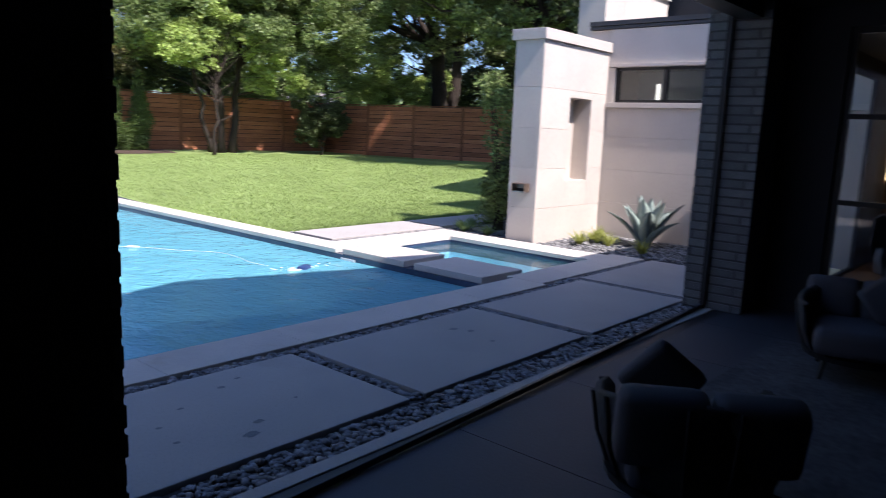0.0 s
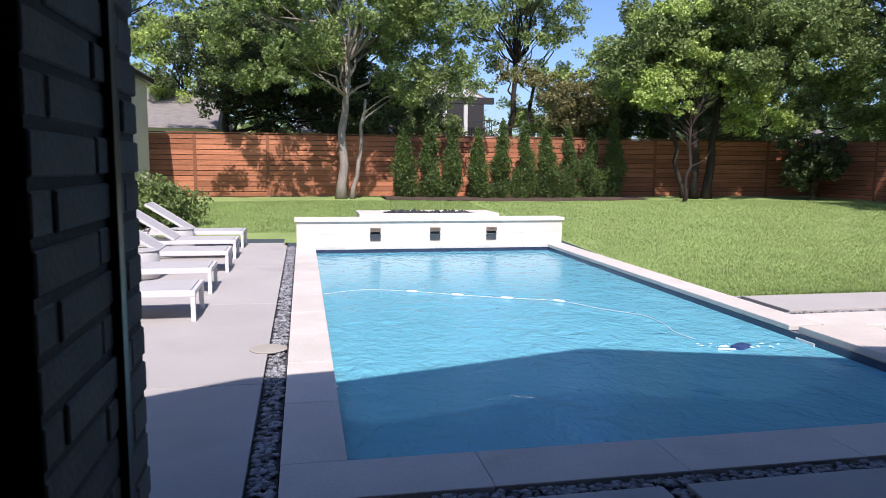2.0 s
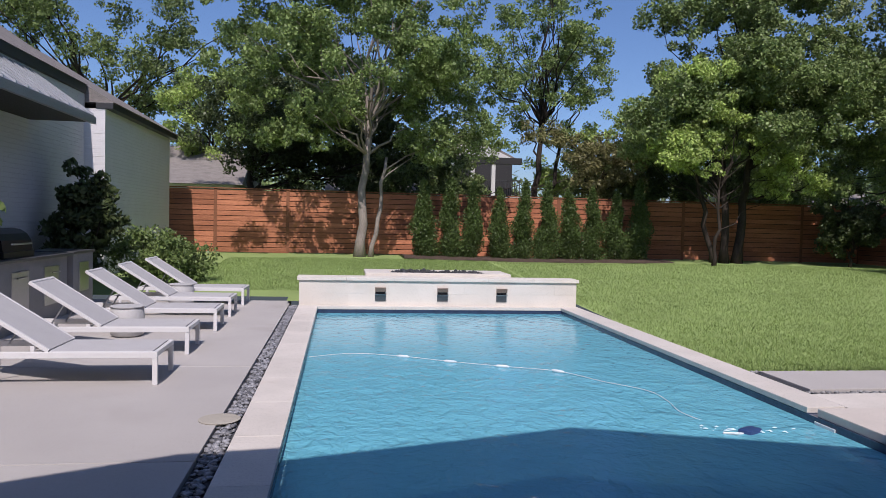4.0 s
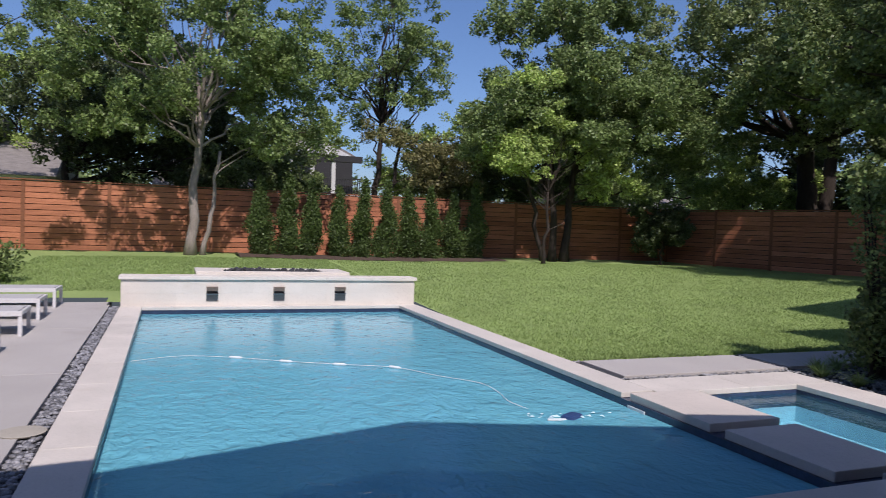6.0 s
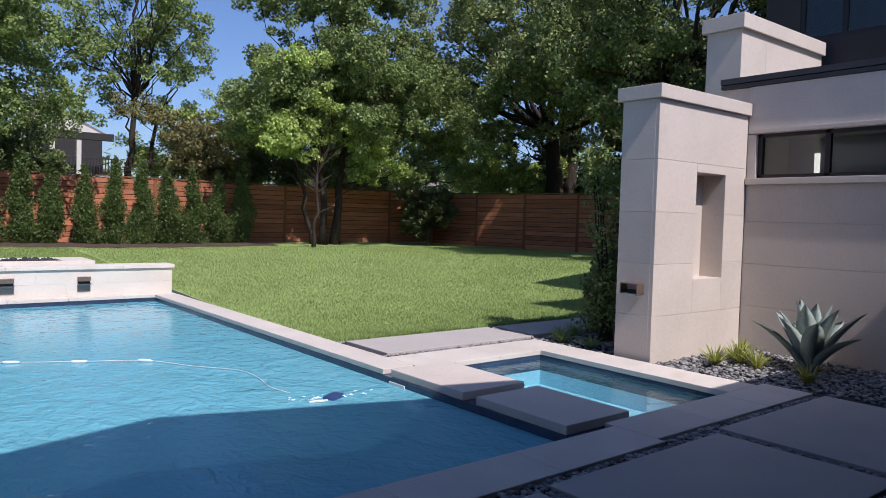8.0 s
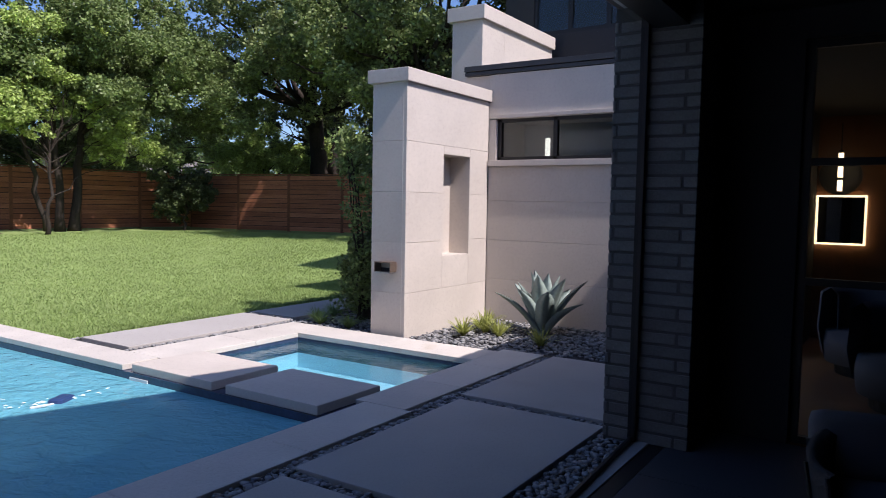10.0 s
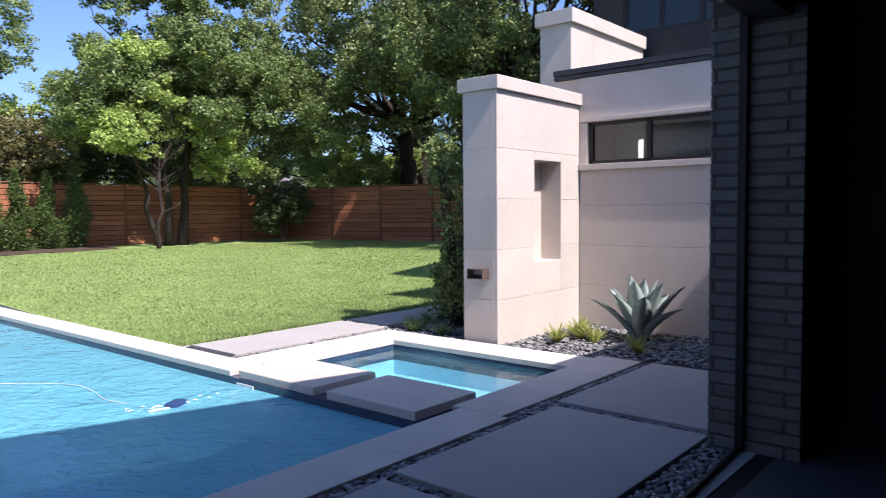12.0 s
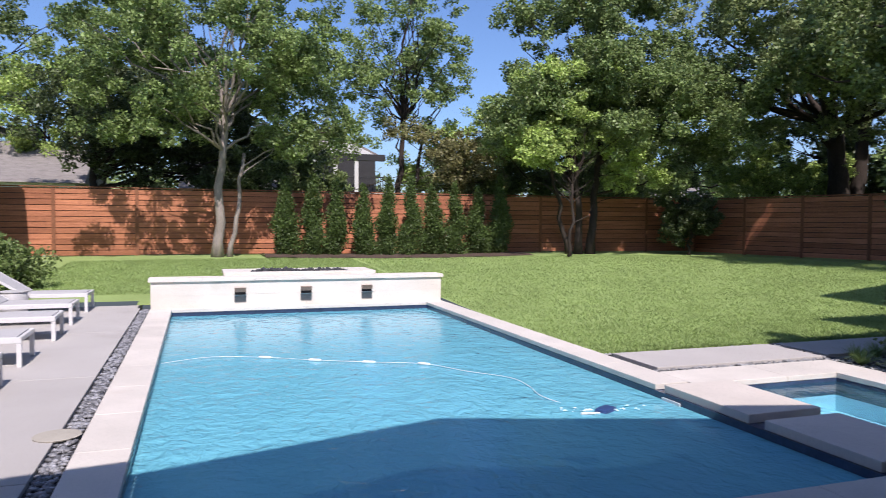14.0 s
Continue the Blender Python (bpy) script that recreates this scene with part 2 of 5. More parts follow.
drape = material("pale_teal_drape", (0.45, 0.60, 0.60), 0.85, vary=0.1, bump=0.1)
mirror_mat = material("mirror", (0.85, 0.85, 0.85), 0.03, metal=1.0, vary=0.0, bump=0)
warm_glow = glow("warm_lamp", (1.0, 0.70, 0.36), 2.2)
cool_bulb = glow("cool_lamp", (1.0, 0.95, 0.8), 1.2)
warm_bulb = glow("warm_bulb", (1.0, 0.72, 0.40), 3.0)


# ---- builders ----
def link(name, bm, mat, parent=None, label="", smooth=False):
    me = bpy.data.meshes.new(name)
    bm.to_mesh(me)
    bm.free()
    if smooth:
        me.shade_smooth()
    me.materials.append(mat)
    ob = new(name, me)
    if parent:
        ob.parent = parent
    return tagged(ob, label)


part = link


def raw(name, verts, faces, mat, parent=None, label="", smooth=False):
    me = bpy.data.meshes.new(name)
    me.from_pydata(verts, [], faces)
    me.update()
    if smooth:
        me.shade_smooth()
    me.materials.append(mat)
    ob = new(name, me)
    if parent:
        ob.parent = parent
    return tagged(ob, label)


def thing(name, label, category, at=(0, 0, 0), turn=0, group="", kind=""):
    ob = new(name)
    ob.matrix_basis = pose(*at, 0, 0, turn)
    ob.empty_display_size = 0.2
    return tagged(ob, label, category, group, kind)


def add_box(bm, x0, x1, y0, y1, z0, z1, bevel=0.0, m=None):
    r = bmesh.ops.create_cube(bm, size=1)
    vs = r["verts"]
    for v in vs:
        v.co = Vector((x0 + (v.co.x + 0.5) * (x1 - x0), y0 + (v.co.y + 0.5) * (y1 - y0), z0 + (v.co.z + 0.5) * (z1 - z0)))
    if bevel:
        es = list({e for v in vs for e in v.link_edges})
        r = bmesh.ops.bevel(bm, geom=es, offset=bevel, segments=2, affect="EDGES", profile=0.6)
        vs = list({v for f in r["faces"] for v in f.verts} | {v for v in vs if v.is_valid})
    if m is not None:
        bmesh.ops.transform(bm, matrix=m, verts=vs)
    return bm


def box(x0, x1, y0, y1, z0, z1, bevel=0.0, m=None):
    return add_box(bmesh.new(), x0, x1, y0, y1, z0, z1, bevel, m)


def add_tube(bm, pts, radii, sides=8, cap=True):
    pts = [Vector(p) for p in pts]
    rings = []
    side = None
    for i, p in enumerate(pts):
        d = (pts[min(i + 1, len(pts) - 1)] - pts[max(i - 1, 0)]).normalized()
        if side is None or abs(side.dot(d)) > 0.95:
            side = d.orthogonal().normalized()
        side = (side - d * side.dot(d)).normalized()
        up = d.cross(side)
        r = radii[i] if hasattr(radii, "__len__") else radii
        rings.append([bm.verts.new(p + (side * math.cos(a) + up * math.sin(a)) * r) for a in (2 * math.pi * k / sides for k in range(sides))])
    for a, b in zip(rings, rings[1:]):
        for k in range(sides):
            bm.faces.new((a[k], a[(k + 1) % sides], b[(k + 1) % sides], b[k]))
    if cap:
        bm.faces.new(list(reversed(rings[0])))
        bm.faces.new(rings[-1])
    return bm


def tube(pts, radii, sides=8):
    return add_tube(bmesh.new(), pts, radii, sides)


def lathe(profile, sides=24):
    bm = bmesh.new()
    rings = [[bm.verts.new((r * math.cos(2 * math.pi * k / sides), r * math.sin(2 * math.pi * k / sides), z)) for k in range(sides)] for r, z in profile]
    for a, b in zip(rings, rings[1:]):
        for k in range(sides):
            bm.faces.new((a[k], a[(k + 1) % sides], b[(k + 1) % sides], b[k]))
    bm.faces.new(list(reversed(rings[0])))
    bm.faces.new(rings[-1])
    return bm


def extrude_poly(points, depth_vec):
    """A flat outline pushed along a vector into a closed solid."""
    bm = bmesh.new()
    f = bm.faces.new([bm.verts.new(p) for p in points])
    r = bmesh.ops.extrude_face_region(bm, geom=[f])
    bmesh.ops.translate(bm, vec=depth_vec, verts=[v for v in r["geom"] if isinstance(v, bmesh.types.BMVert)])
    bmesh.ops.recalc_face_normals(bm, faces=bm.faces)
    return bm


def structure(name, bm, mat, label="", category="", smooth=False):
    return tagged(link(name, bm, mat, None, label, smooth), label, category, "", "structure")

# ---- ground ----
POOL_W, POOL_L = 4.88, 10.5
WATER = -0.13


def ground_z(x, y):
    """The lawn lies level by the pool and rises gently to the fences."""
    s = min(max((y - 7.0) / 15.0, 0), 1)
    e = min(max((x - 9.0) / 12.0, 0), 1)
    k = max(s * s * (3 - 2 * s), 0.9 * e * e * (3 - 2 * e) * min(max((y - 4) / 6, 0), 1))
    return -0.02 + 0.48 * k + 0.03 * math.sin(x * 0.5 + 1) * math.sin(y * 0.4) * min(max((y - 11) / 4, 0), 1)


def inside(x, y, r):
    return r[0] < x < r[1] and r[2] < y < r[3]


# one sheet to the horizon, left open where the pool, the paving and the beds lie
xs = [-900, -300, -100, -50, -30, -20] + [-14 + i for i in range(0, 8)] + [-5.2, -4.0, -3.0, -0.62, 5.28, 6.0, 7.0, 7.75, 8.0, 9.9] + [11 + i * 1.5 for i in range(0, 14)] + [36, 50, 100, 300, 900]
ys = [-900, -300, -100, -40, -16, -8, -0.5, 0.5, 3.30, 4.45, 6, 8, 9.5, 10.86, 11.42] + [11.7 + i for i in range(0, 14)] + [30, 40, 60, 120, 300, 900]
HOLES = [(-5.2, 5.28, -16, 10.86), (5.28, 9.9, -16, 4.45), (-5.2, -0.62, 10.86, 11.42), (-14, -5.2, -16, 8), (9.9, 36, -16, 0.5)]
gv = [(x, y, ground_z(x, y)) for y in ys for x in xs]
gf = []
for j in range(len(ys) - 1):
    for i in range(len(xs) - 1):
        cx, cy = (xs[i] + xs[i + 1]) / 2, (ys[j] + ys[j + 1]) / 2
        if not any(inside(cx, cy, h) for h in HOLES):
            a = j * len(xs) + i
            gf.append((a, a + 1, a + 1 + len(xs), a + len(xs)))
tagged(raw("ground", gv, gf, grass_mat, smooth=True), "mown green lawn rising gently to the fences", "lawn", "", "structure")

# ---- pool ----
pool = thing("pool_basin", "rectangular swimming pool basin with pale blue plaster", "pool", kind="structure")
DEEP = -0.75


def cove(bm, x0, x1, y0, y1, top, deep, r):
    """A basin with walls that sweep into the floor."""
    rings = []
    for k in range(8):
        a = math.pi / 2 * k / 7
        i, z = r * (1 - math.cos(a)), deep + r * (1 - math.sin(a))
        rings.append([bm.verts.new(p) for p in ((x0 + i, y0 + i, z), (x1 - i, y0 + i, z), (x1 - i, y1 - i, z), (x0 + i, y1 - i, z))])
    rings.insert(0, [bm.verts.new((v.co.x, v.co.y, top)) for v in rings[0]])
    for p, q in zip(rings, rings[1:]):
        for k in range(4):
            bm.faces.new((p[k], p[(k + 1) % 4], q[(k + 1) % 4], q[k]))
    bm.faces.new(rings[-1])
    bmesh.ops.reverse_faces(bm, faces=bm.faces)
    return bm


part("shell", cove(bmesh.new(), 0, POOL_W, 0, POOL_L, -0.30, DEEP, 0.5), plaster, pool, smooth=True)
# the shallow tanning shelf at the far end
part("ledge", box(0.003, POOL_W - 0.003, POOL_L - 1.4, POOL_L - 0.003, DEEP + 0.003, -0.42), plaster, pool)
for nm, b in (("left", (-0.25, 0, -0.25, POOL_L + 0.25)), ("right", (POOL_W, POOL_W + 0.18, -0.25, POOL_L + 0.25)), ("near", (0, POOL_W, -0.25, 0)), ("far", (0, POOL_W, POOL_L, POOL_L + 0.25))):
    part("tile_band", box(*b, -0.31, -0.062), navy_tile, pool, "dark navy waterline tile")
w = structure("water", box(0.001, POOL_W - 0.001, 0.001, POOL_L - 0.001, WATER - 0.004, WATER), water_mat, "clear rippled blue pool water", "water")
bm = bmesh.new()
bmesh.ops.create_grid(bm, x_segments=1, y_segments=1, size=0.5, matrix=Matrix.Translation((POOL_W / 2, POOL_L / 2, WATER)) @ Matrix.Diagonal((POOL_W, POOL_L, 1, 1)))
bm.to_mesh(w.data)
bm.free()

# ---- spa ----
SX0, SX1, SY0, SY1 = 5.50, 7.18, 0.10, 2.62
spa = thing("spa_basin", "square spa basin with pale plaster and benches", "spa", kind="structure")
bm = bmesh.new()
add_box(bm, SX0, SX1, SY0, SY1, -1.05, -0.95)
add_box(bm, SX1, SX1 + 0.2, SY0 - 0.2, SY1 + 0.2, -1.05, -0.25)
add_box(bm, SX0, SX1, SY1, SY1 + 0.2, -1.05, -0.25)
add_box(bm, SX0, SX1, SY0 - 0.2, SY0, -1.05, -0.25)
add_box(bm, 5.06, SX0, SY0, SY1, -1.05, -0.31)
part("shell", bm, plaster, spa)
bm = bmesh.new()
add_box(bm, SX1 - 0.45, SX1 - 0.003, SY0, SY1, -0.95, -0.42, 0.02)
add_box(bm, SX0 + 0.45, SX1 - 0.46, SY1 - 0.45, SY1 - 0.003, -0.95, -0.42, 0.02)
part("bench", bm, plaster, spa)
# thin sheet painting the deep, shaded middle darker than the benches
part("spa_floor", box(SX0 + 0.46, SX1 - 0.46, SY0 + 0.003, SY1 - 0.46, -0.95, -0.945), spa_depth_shade, spa, "spa floor coloured dark teal for depth and shade")
part("tile_band", box(SX1, SX1 + 0.2, SY0 - 0.2, SY1 + 0.2, -0.25, -0.062), navy_tile, spa)
part("tile_band", box(SX0, SX1, SY1, SY1 + 0.2, -0.25, -0.062), navy_tile, spa)
part("tile_band", box(SX0, SX1, SY0 - 0.2, SY0, -0.25, -0.062), navy_tile, spa)
part("weir", box(5.06, SX0, SY0, SY1, -0.31, -0.063), navy_tile, spa, "dark navy tiled weir between spa and pool")
bm = bmesh.new()
bmesh.ops.create_grid(bm, x_segments=1, y_segments=1, size=0.5, matrix=Matrix.Translation(((SX0 + SX1) / 2, (SY0 + SY1) / 2, -0.098)) @ Matrix.Diagonal((SX1 - SX0, SY1 - SY0, 1, 1)))
structure("spa_water", bm, spa_water_mat, "clear rippled spa water", "water")


def slab(name, parent, x0, x1, y0, y1, z0, z1, mat, bevel=0.012, label=""):
    return part(name, box(x0, x1, y0, y1, z0, z1, bevel), mat, parent, label)


steps = []
for y0, y1 in ((1.43, 2.60), (0.17, 1.25)):
    s = tagged(link("stepping_slab", box(4.90, 5.70, y0, y1, -0.062, 0.02, 0.01), limestone), "thick limestone stepping slab bridging the spa edge", "stepping stone", "slabs over the spa edge")
    steps.append(s)

# ---- raised wall with fire bowl at the far end ----
FY = POOL_L + 0.16
ledge = thing("raised_wall", "low pale limestone water wall at the pool's end", "wall", kind="structure")
part("core", box(-0.36, 5.24, FY + 0.004, FY + 0.40, -0.02, 0.49), pale_grout, ledge)
for r, (z0, z1) in enumerate(((-0.02, 0.236), (0.238, 0.49))):
    off = 0.45 if r else 0
    cuts = sorted({-0.37, 5.25, *[c for c in (-0.37 + off + i * 0.94 for i in range(0, 7)) if -0.3 < c < 5.2]})
    for a, b in zip(cuts, cuts[1:]):
        part("stone", box(a + 0.001, b - 0.001, FY, FY + 0.42, z0, z1, 0.002), wall_stone, ledge)
for i in range(6):
    a, b = -0.41 + i * 0.95, -0.41 + (i + 1) * 0.95
    part("capstone", box(a + 0.0015, b - 0.0015, FY - 0.04, FY + 0.46, 0.494, 0.56, 0.006), wall_stone, ledge)
pit = thing("fire_pit", "pale limestone fire pit behind the water wall with dark lava rock", "fire pit")
part("surround", box(0.95, 3.95, FY + 0.47, FY + 1.55, -0.02, 0.55, 0.006), wall_stone, pit)
bm = bmesh.new()
add_box(bm, 0.93, 3.97, FY + 0.465, FY + 0.62, 0.552, 0.62, 0.006)
add_box(bm, 0.93, 3.97, FY + 1.35, FY + 1.57, 0.552, 0.62, 0.006)
add_box(bm, 0.93, 1.45, FY + 0.62, FY + 1.35, 0.552, 0.62, 0.006)
add_box(bm, 3.45, 3.97, FY + 0.62, FY + 1.35, 0.552, 0.62, 0.006)
part("cap", bm, wall_stone, pit)
rng = random.Random(5)
bm = bmesh.new()
for i in range(150):
    bmesh.ops.create_icosphere(bm, subdivisions=1, radius=rng.uniform(0.03, 0.055), matrix=Matrix.Translation((rng.uniform(1.5, 3.4), FY + rng.uniform(0.66, 1.31), 0.59 + rng.uniform(-0.02, 0.04))))
tagged(part("lava_rock", bm, soil, pit, "dark lava rock"), kind="stuff")


def scupper(x, y, z, turn=0, plate=True, k=1.0):
    """A square spout box set into a wall, its open mouth with a lip, facing -y before the turn."""
    s = thing("water_scupper", "square weathered copper water spout set in limestone", "water spout", (x, y, z), turn, "spouts")
    if plate:
        part("hood", box(-0.105, 0.105, -0.085, 0.01, 0.045, 0.125, 0.004), steel, s)
    else:
        part("hood", box(-0.125, 0.125, -0.13, 0.01, 0.115, 0.127, 0.002), steel, s)
        for x in (-0.125, 0.113):
            part("cheek", box(x, x + 0.012, -0.13, 0.01, 0.0, 0.114, 0.002), steel, s)
    # solid black block stands in for the shade within the spout's mouth
    part("throat", box(-0.10, 0.10, -0.02, 0.012, 0.0, 0.044), black_metal, s, "black block as the shade inside the mouth")
    part("lip", box(-0.11, 0.11, -0.115, 0.01, -0.016, -0.001), chrome, s, "thin metal lip")
    if plate:
        part("backplate", box(-0.105, 0.105, -0.014, 0.008, -0.15, -0.018), mid_metal, s, "grey backplate below the lip")
    return s


for x in (1.215, 2.46, 3.67):
    scupper(x, FY, 0.24)

# ---- garden wall with niche ----
PX0, PX1, PY0, PY1, PZ = 7.80, 9.79, 1.45, 1.97, 3.08
NX0, NX1, NZ0, NZ1 = 8.63, 9.29, 0.94, 2.27
fin = thing("garden_wall", "tall limestone panel wall with a rectangular niche", "wall", kind="structure")
bm = bmesh.new()
g = 0.012
add_box(bm, PX0 + g, NX0 - 0.02, PY0 + g, PY1 - g, -0.05, PZ)
add_box(bm, NX1 + 0.02, PX1 - g, PY0 + g, PY1 - g, -0.05, PZ)
add_box(bm, NX0 - 0.02, NX1 + 0.02, PY0 + g, PY1 - g, -0.05, NZ0 - 0.02)
add_box(bm, NX0 - 0.02, NX1 + 0.02, PY0 + g, PY1 - g, NZ1 + 0.02, PZ)
add_box(bm, NX0 - 0.02, NX1 + 0.02, PY0 + 0.34, PY1 - g, NZ0 - 0.02, NZ1 + 0.02)
part("core", bm, pale_grout, fin)
COURSES = [-0.05, 0.52, 1.14, 1.76, 2.38, PZ]
J = 0.0015


def panel(x0, x1, y0, y1, z0, z1):
    part("stone", box(x0 + J, x1 - J, y0, y1, z0 + J, z1 - J, 0.003), limestone, fin)


for i, (z0, z1) in enumerate(zip(COURSES, COURSES[1:])):
    part("stone", box(PX0, PX0 + 0.05, PY0 + 0.05, PY1, z0 + J, z1 - J, 0.003), limestone, fin)
    part("stone", box(PX0 + 0.05, PX1, PY1 - 0.05, PY1, z0 + J, z1 - J, 0.003), limestone, fin)
    cuts = [PX0, PX1]
    for a, b in zip(cuts, cuts[1:]):
        lo, hi = max(z0, NZ0), min(z1, NZ1)
        if hi - lo < 0.01:
            panel(a, b, PY0, PY0 + 0.05, z0, z1)
        else:
            if a < NX0:
                panel(a, min(b, NX0), PY0, PY0 + 0.05, z0, z1)
            if b > NX1:
                panel(max(a, NX1), b, PY0, PY0 + 0.05, z0, z1)
            if lo > z0 + 0.01:
                panel(max(a, NX0), min(b, NX1), PY0, PY0 + 0.05, z0, lo)
            if hi < z1 - 0.01:
                panel(max(a, NX0), min(b, NX1), PY0, PY0 + 0.05, hi, z1)
bm = bmesh.new()
add_box(bm, NX0 - 0.018, NX0, PY0 + 0.002, PY0 + 0.34, NZ0, NZ1)
add_box(bm, NX1, NX1 + 0.018, PY0 + 0.002, PY0 + 0.34, NZ0, NZ1)
add_box(bm, NX0, NX1, PY0 + 0.002, PY0 + 0.34, NZ1, NZ1 + 0.018)
add_box(bm, NX0, NX1, PY0 + 0.002, PY0 + 0.34, NZ0 - 0.018, NZ0)
add_box(bm, NX0, NX1, PY0 + 0.32, PY0 + 0.339, NZ0, NZ1)
part("niche", bm, limestone, fin)
part("capstone", box(PX0 - 0.05, PX1 + 0.003, PY0 - 0.05, PY1 + 0.05, PZ + 0.003, PZ + 0.165, 0.008), limestone, fin)
scupper(PX0, 1.70, 0.78, -90, False)

# ---- right wing of the house ----
wing = thing("house_wing", "limestone clad house wing with a strip window", "house", kind="structure")
WX = 9.80
W0, W1, WZ0, WZ1 = -2.0, 1.33, 2.26, 2.84
bm = bmesh.new()
add_box(bm, WX + 0.04, 12.9, -2.6, 1.9, -0.05, WZ0)
add_box(bm, WX + 0.04, 12.9, -2.6, 1.9, WZ1, 3.47)
add_box(bm, WX + 0.04, 12.9, W1, 1.9, WZ0, WZ1)
add_box(bm, WX + 0.04, 12.9, -2.6, W0, WZ0, WZ1)
part("wall", bm, pale_grout, wing)
for i, (z0, z1) in enumerate(((-0.05, 0.56), (0.56, 1.12), (1.12, 1.68), (1.68, 2.17), (2.90, 3.47))):
    cuts = [1.45, -2.6]
    for b, a in zip(cuts, cuts[1:]):
        part("stone", box(WX, WX + 0.045, a + J, b - J, z0 + J, z1 - J, 0.003), limestone, wing)
part("stone", box(WX, WX + 0.045, W1, 1.45, 2.265, 2.835, 0.003), limestone, wing)
part("sill", box(WX - 0.05, WX + 0.10, -2.6, 1.44, 2.17, 2.255, 0.006), limestone, wing, "projecting limestone sill")
part("lintel", box(WX - 0.015, WX + 0.05, -2.6, 1.44, 2.845, 2.90, 0.004), limestone, wing)
part("parapet_cap", box(WX - 0.02, 12.95, -2.65, 1.86, 3.475, 3.53, 0.006), grey_metal, wing, "dark bronze metal parapet cap")
part("flashing", box(WX - 0.04, 12.95, -2.65, 1.86, 3.535, 3.61, 0.004), grey_metal, wing)
bm = bmesh.new()
for y in (W1 - 0.06, 0.41, -0.80, W0):
    add_box(bm, WX + 0.05, WX + 0.12, y, y + 0.06, WZ0, WZ1)
add_box(bm, WX + 0.05, WX + 0.12, W0, W1, WZ0, WZ0 + 0.045)
add_box(bm, WX + 0.05, WX + 0.12, W0, W1, WZ1 - 0.045, WZ1)
part("window_frame", bm, black_metal, wing, "black metal strip window frame")
for a, b in ((0.47, W1 - 0.06), (-0.74, 0.41), (-1.94, -0.80)):
    part("pane", box(WX + 0.08, WX + 0.09, a, b, WZ0 + 0.045, WZ1 - 0.045), glass_mat, wing)
part("room_lamp", tube([(WX + 0.55, 0.78, WZ0 + 0.05), (WX + 0.55, 0.78, WZ0 + 0.34)], 0.035, 10), cool_bulb, wing, "lit lamp behind the glass")
part("room_lining", box(WX + 0.9, WX + 0.95, W0, W1, WZ0 + 0.003, WZ1 - 0.003), stucco, wing, "pale inner wall behind the glass")

# tall fin wall and upper storey behind
upper = thing("chimney_fin", "tall limestone fin wall with a projecting cap", "wall", kind="structure")
UX0, UX1, UY0, UY1 = 10.30, 12.80, 1.88, 2.42
for i, (z0, z1) in enumerate(((-0.05, 0.8), (0.8, 1.7), (1.7, 2.6), (2.6, 3.5), (3.5, 4.42))):
    for a, b in ((UX0, 11.5 if i % 2 else 11.0), (11.5 if i % 2 else 11.0, UX1)):
        part("stone", box(a + J, b - J, UY0, UY1, z0 + J, z1 - J, 0.003), limestone, upper)
part("capstone", box(UX0 - 0.06, UX1, UY0 - 0.06, UY1 + 0.06, 4.42, 4.63, 0.008), limestone, upper)
storey = thing("upper_storey", "dark stucco upper storey with tall windows", "house", kind="structure")
bm = bmesh.new()
add_box(bm, 13.0, 19.0, -8.0, 2.95, -0.05, 4.75)
add_box(bm, 13.0, 19.0, -8.0, 2.95, 6.6, 6.95)
for a, b in ((2.36, 2.95), (-1.2, 0.2), (-8.0, -4.0)):
    add_box(bm, 13.0, 19.0, a, b, 4.75, 6.6)
part("wall", bm, dark_wall, storey)
for a, b in ((0.2, 2.36), (-4.0, -1.2)):
    bm = bmesh.new()
    add_box(bm, 13.02, 13.10, a, a + 0.07, 4.75, 6.6)
    add_box(bm, 13.02, 13.10, b - 0.07, b, 4.75, 6.6)
    for k in (1, 2):
        y = a + (b - a) * k / 3
        add_box(bm, 13.02, 13.10, y - 0.04, y + 0.04, 4.82, 6.53)
    add_box(bm, 13.02, 13.10, a + 0.07, b - 0.07, 4.75, 4.82)
    add_box(bm, 13.02, 13.10, a + 0.07, b - 0.07, 6.53, 6.6)
    part("window_frame", bm, black_metal, storey)
    part("pane", box(13.05, 13.06, a + 0.07, b - 0.07, 4.82, 6.53), glass_mat, storey)
part("roof", extrude_poly([(12.7, -8.6, 6.955), (19.3, -8.6, 6.955), (16, -8.6, 8.0)], (0, 11.7, 0)), shingle, storey)

# ---- the covered patio that the view looks out of ----
TAN = math.tan(SUN_EL)
CEIL = 2.98
patio = thing("patio_floor", "grey tiled covered patio floor", "floor", kind="structure")
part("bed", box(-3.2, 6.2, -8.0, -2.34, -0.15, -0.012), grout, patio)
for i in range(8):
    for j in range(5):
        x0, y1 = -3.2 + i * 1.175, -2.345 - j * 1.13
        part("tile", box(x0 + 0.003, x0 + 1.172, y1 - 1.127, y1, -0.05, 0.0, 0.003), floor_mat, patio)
structure("threshold", box(-0.62, 6.0, -2.23, -2.13, -0.1, 0.005, 0.005), concrete, "pale concrete threshold strip", "threshold")
structure("screen_track", box(-0.62, 5.65, -2.34, -2.235, -0.1, -0.004), black_metal, "black floor track of the roll-down screen", "track")


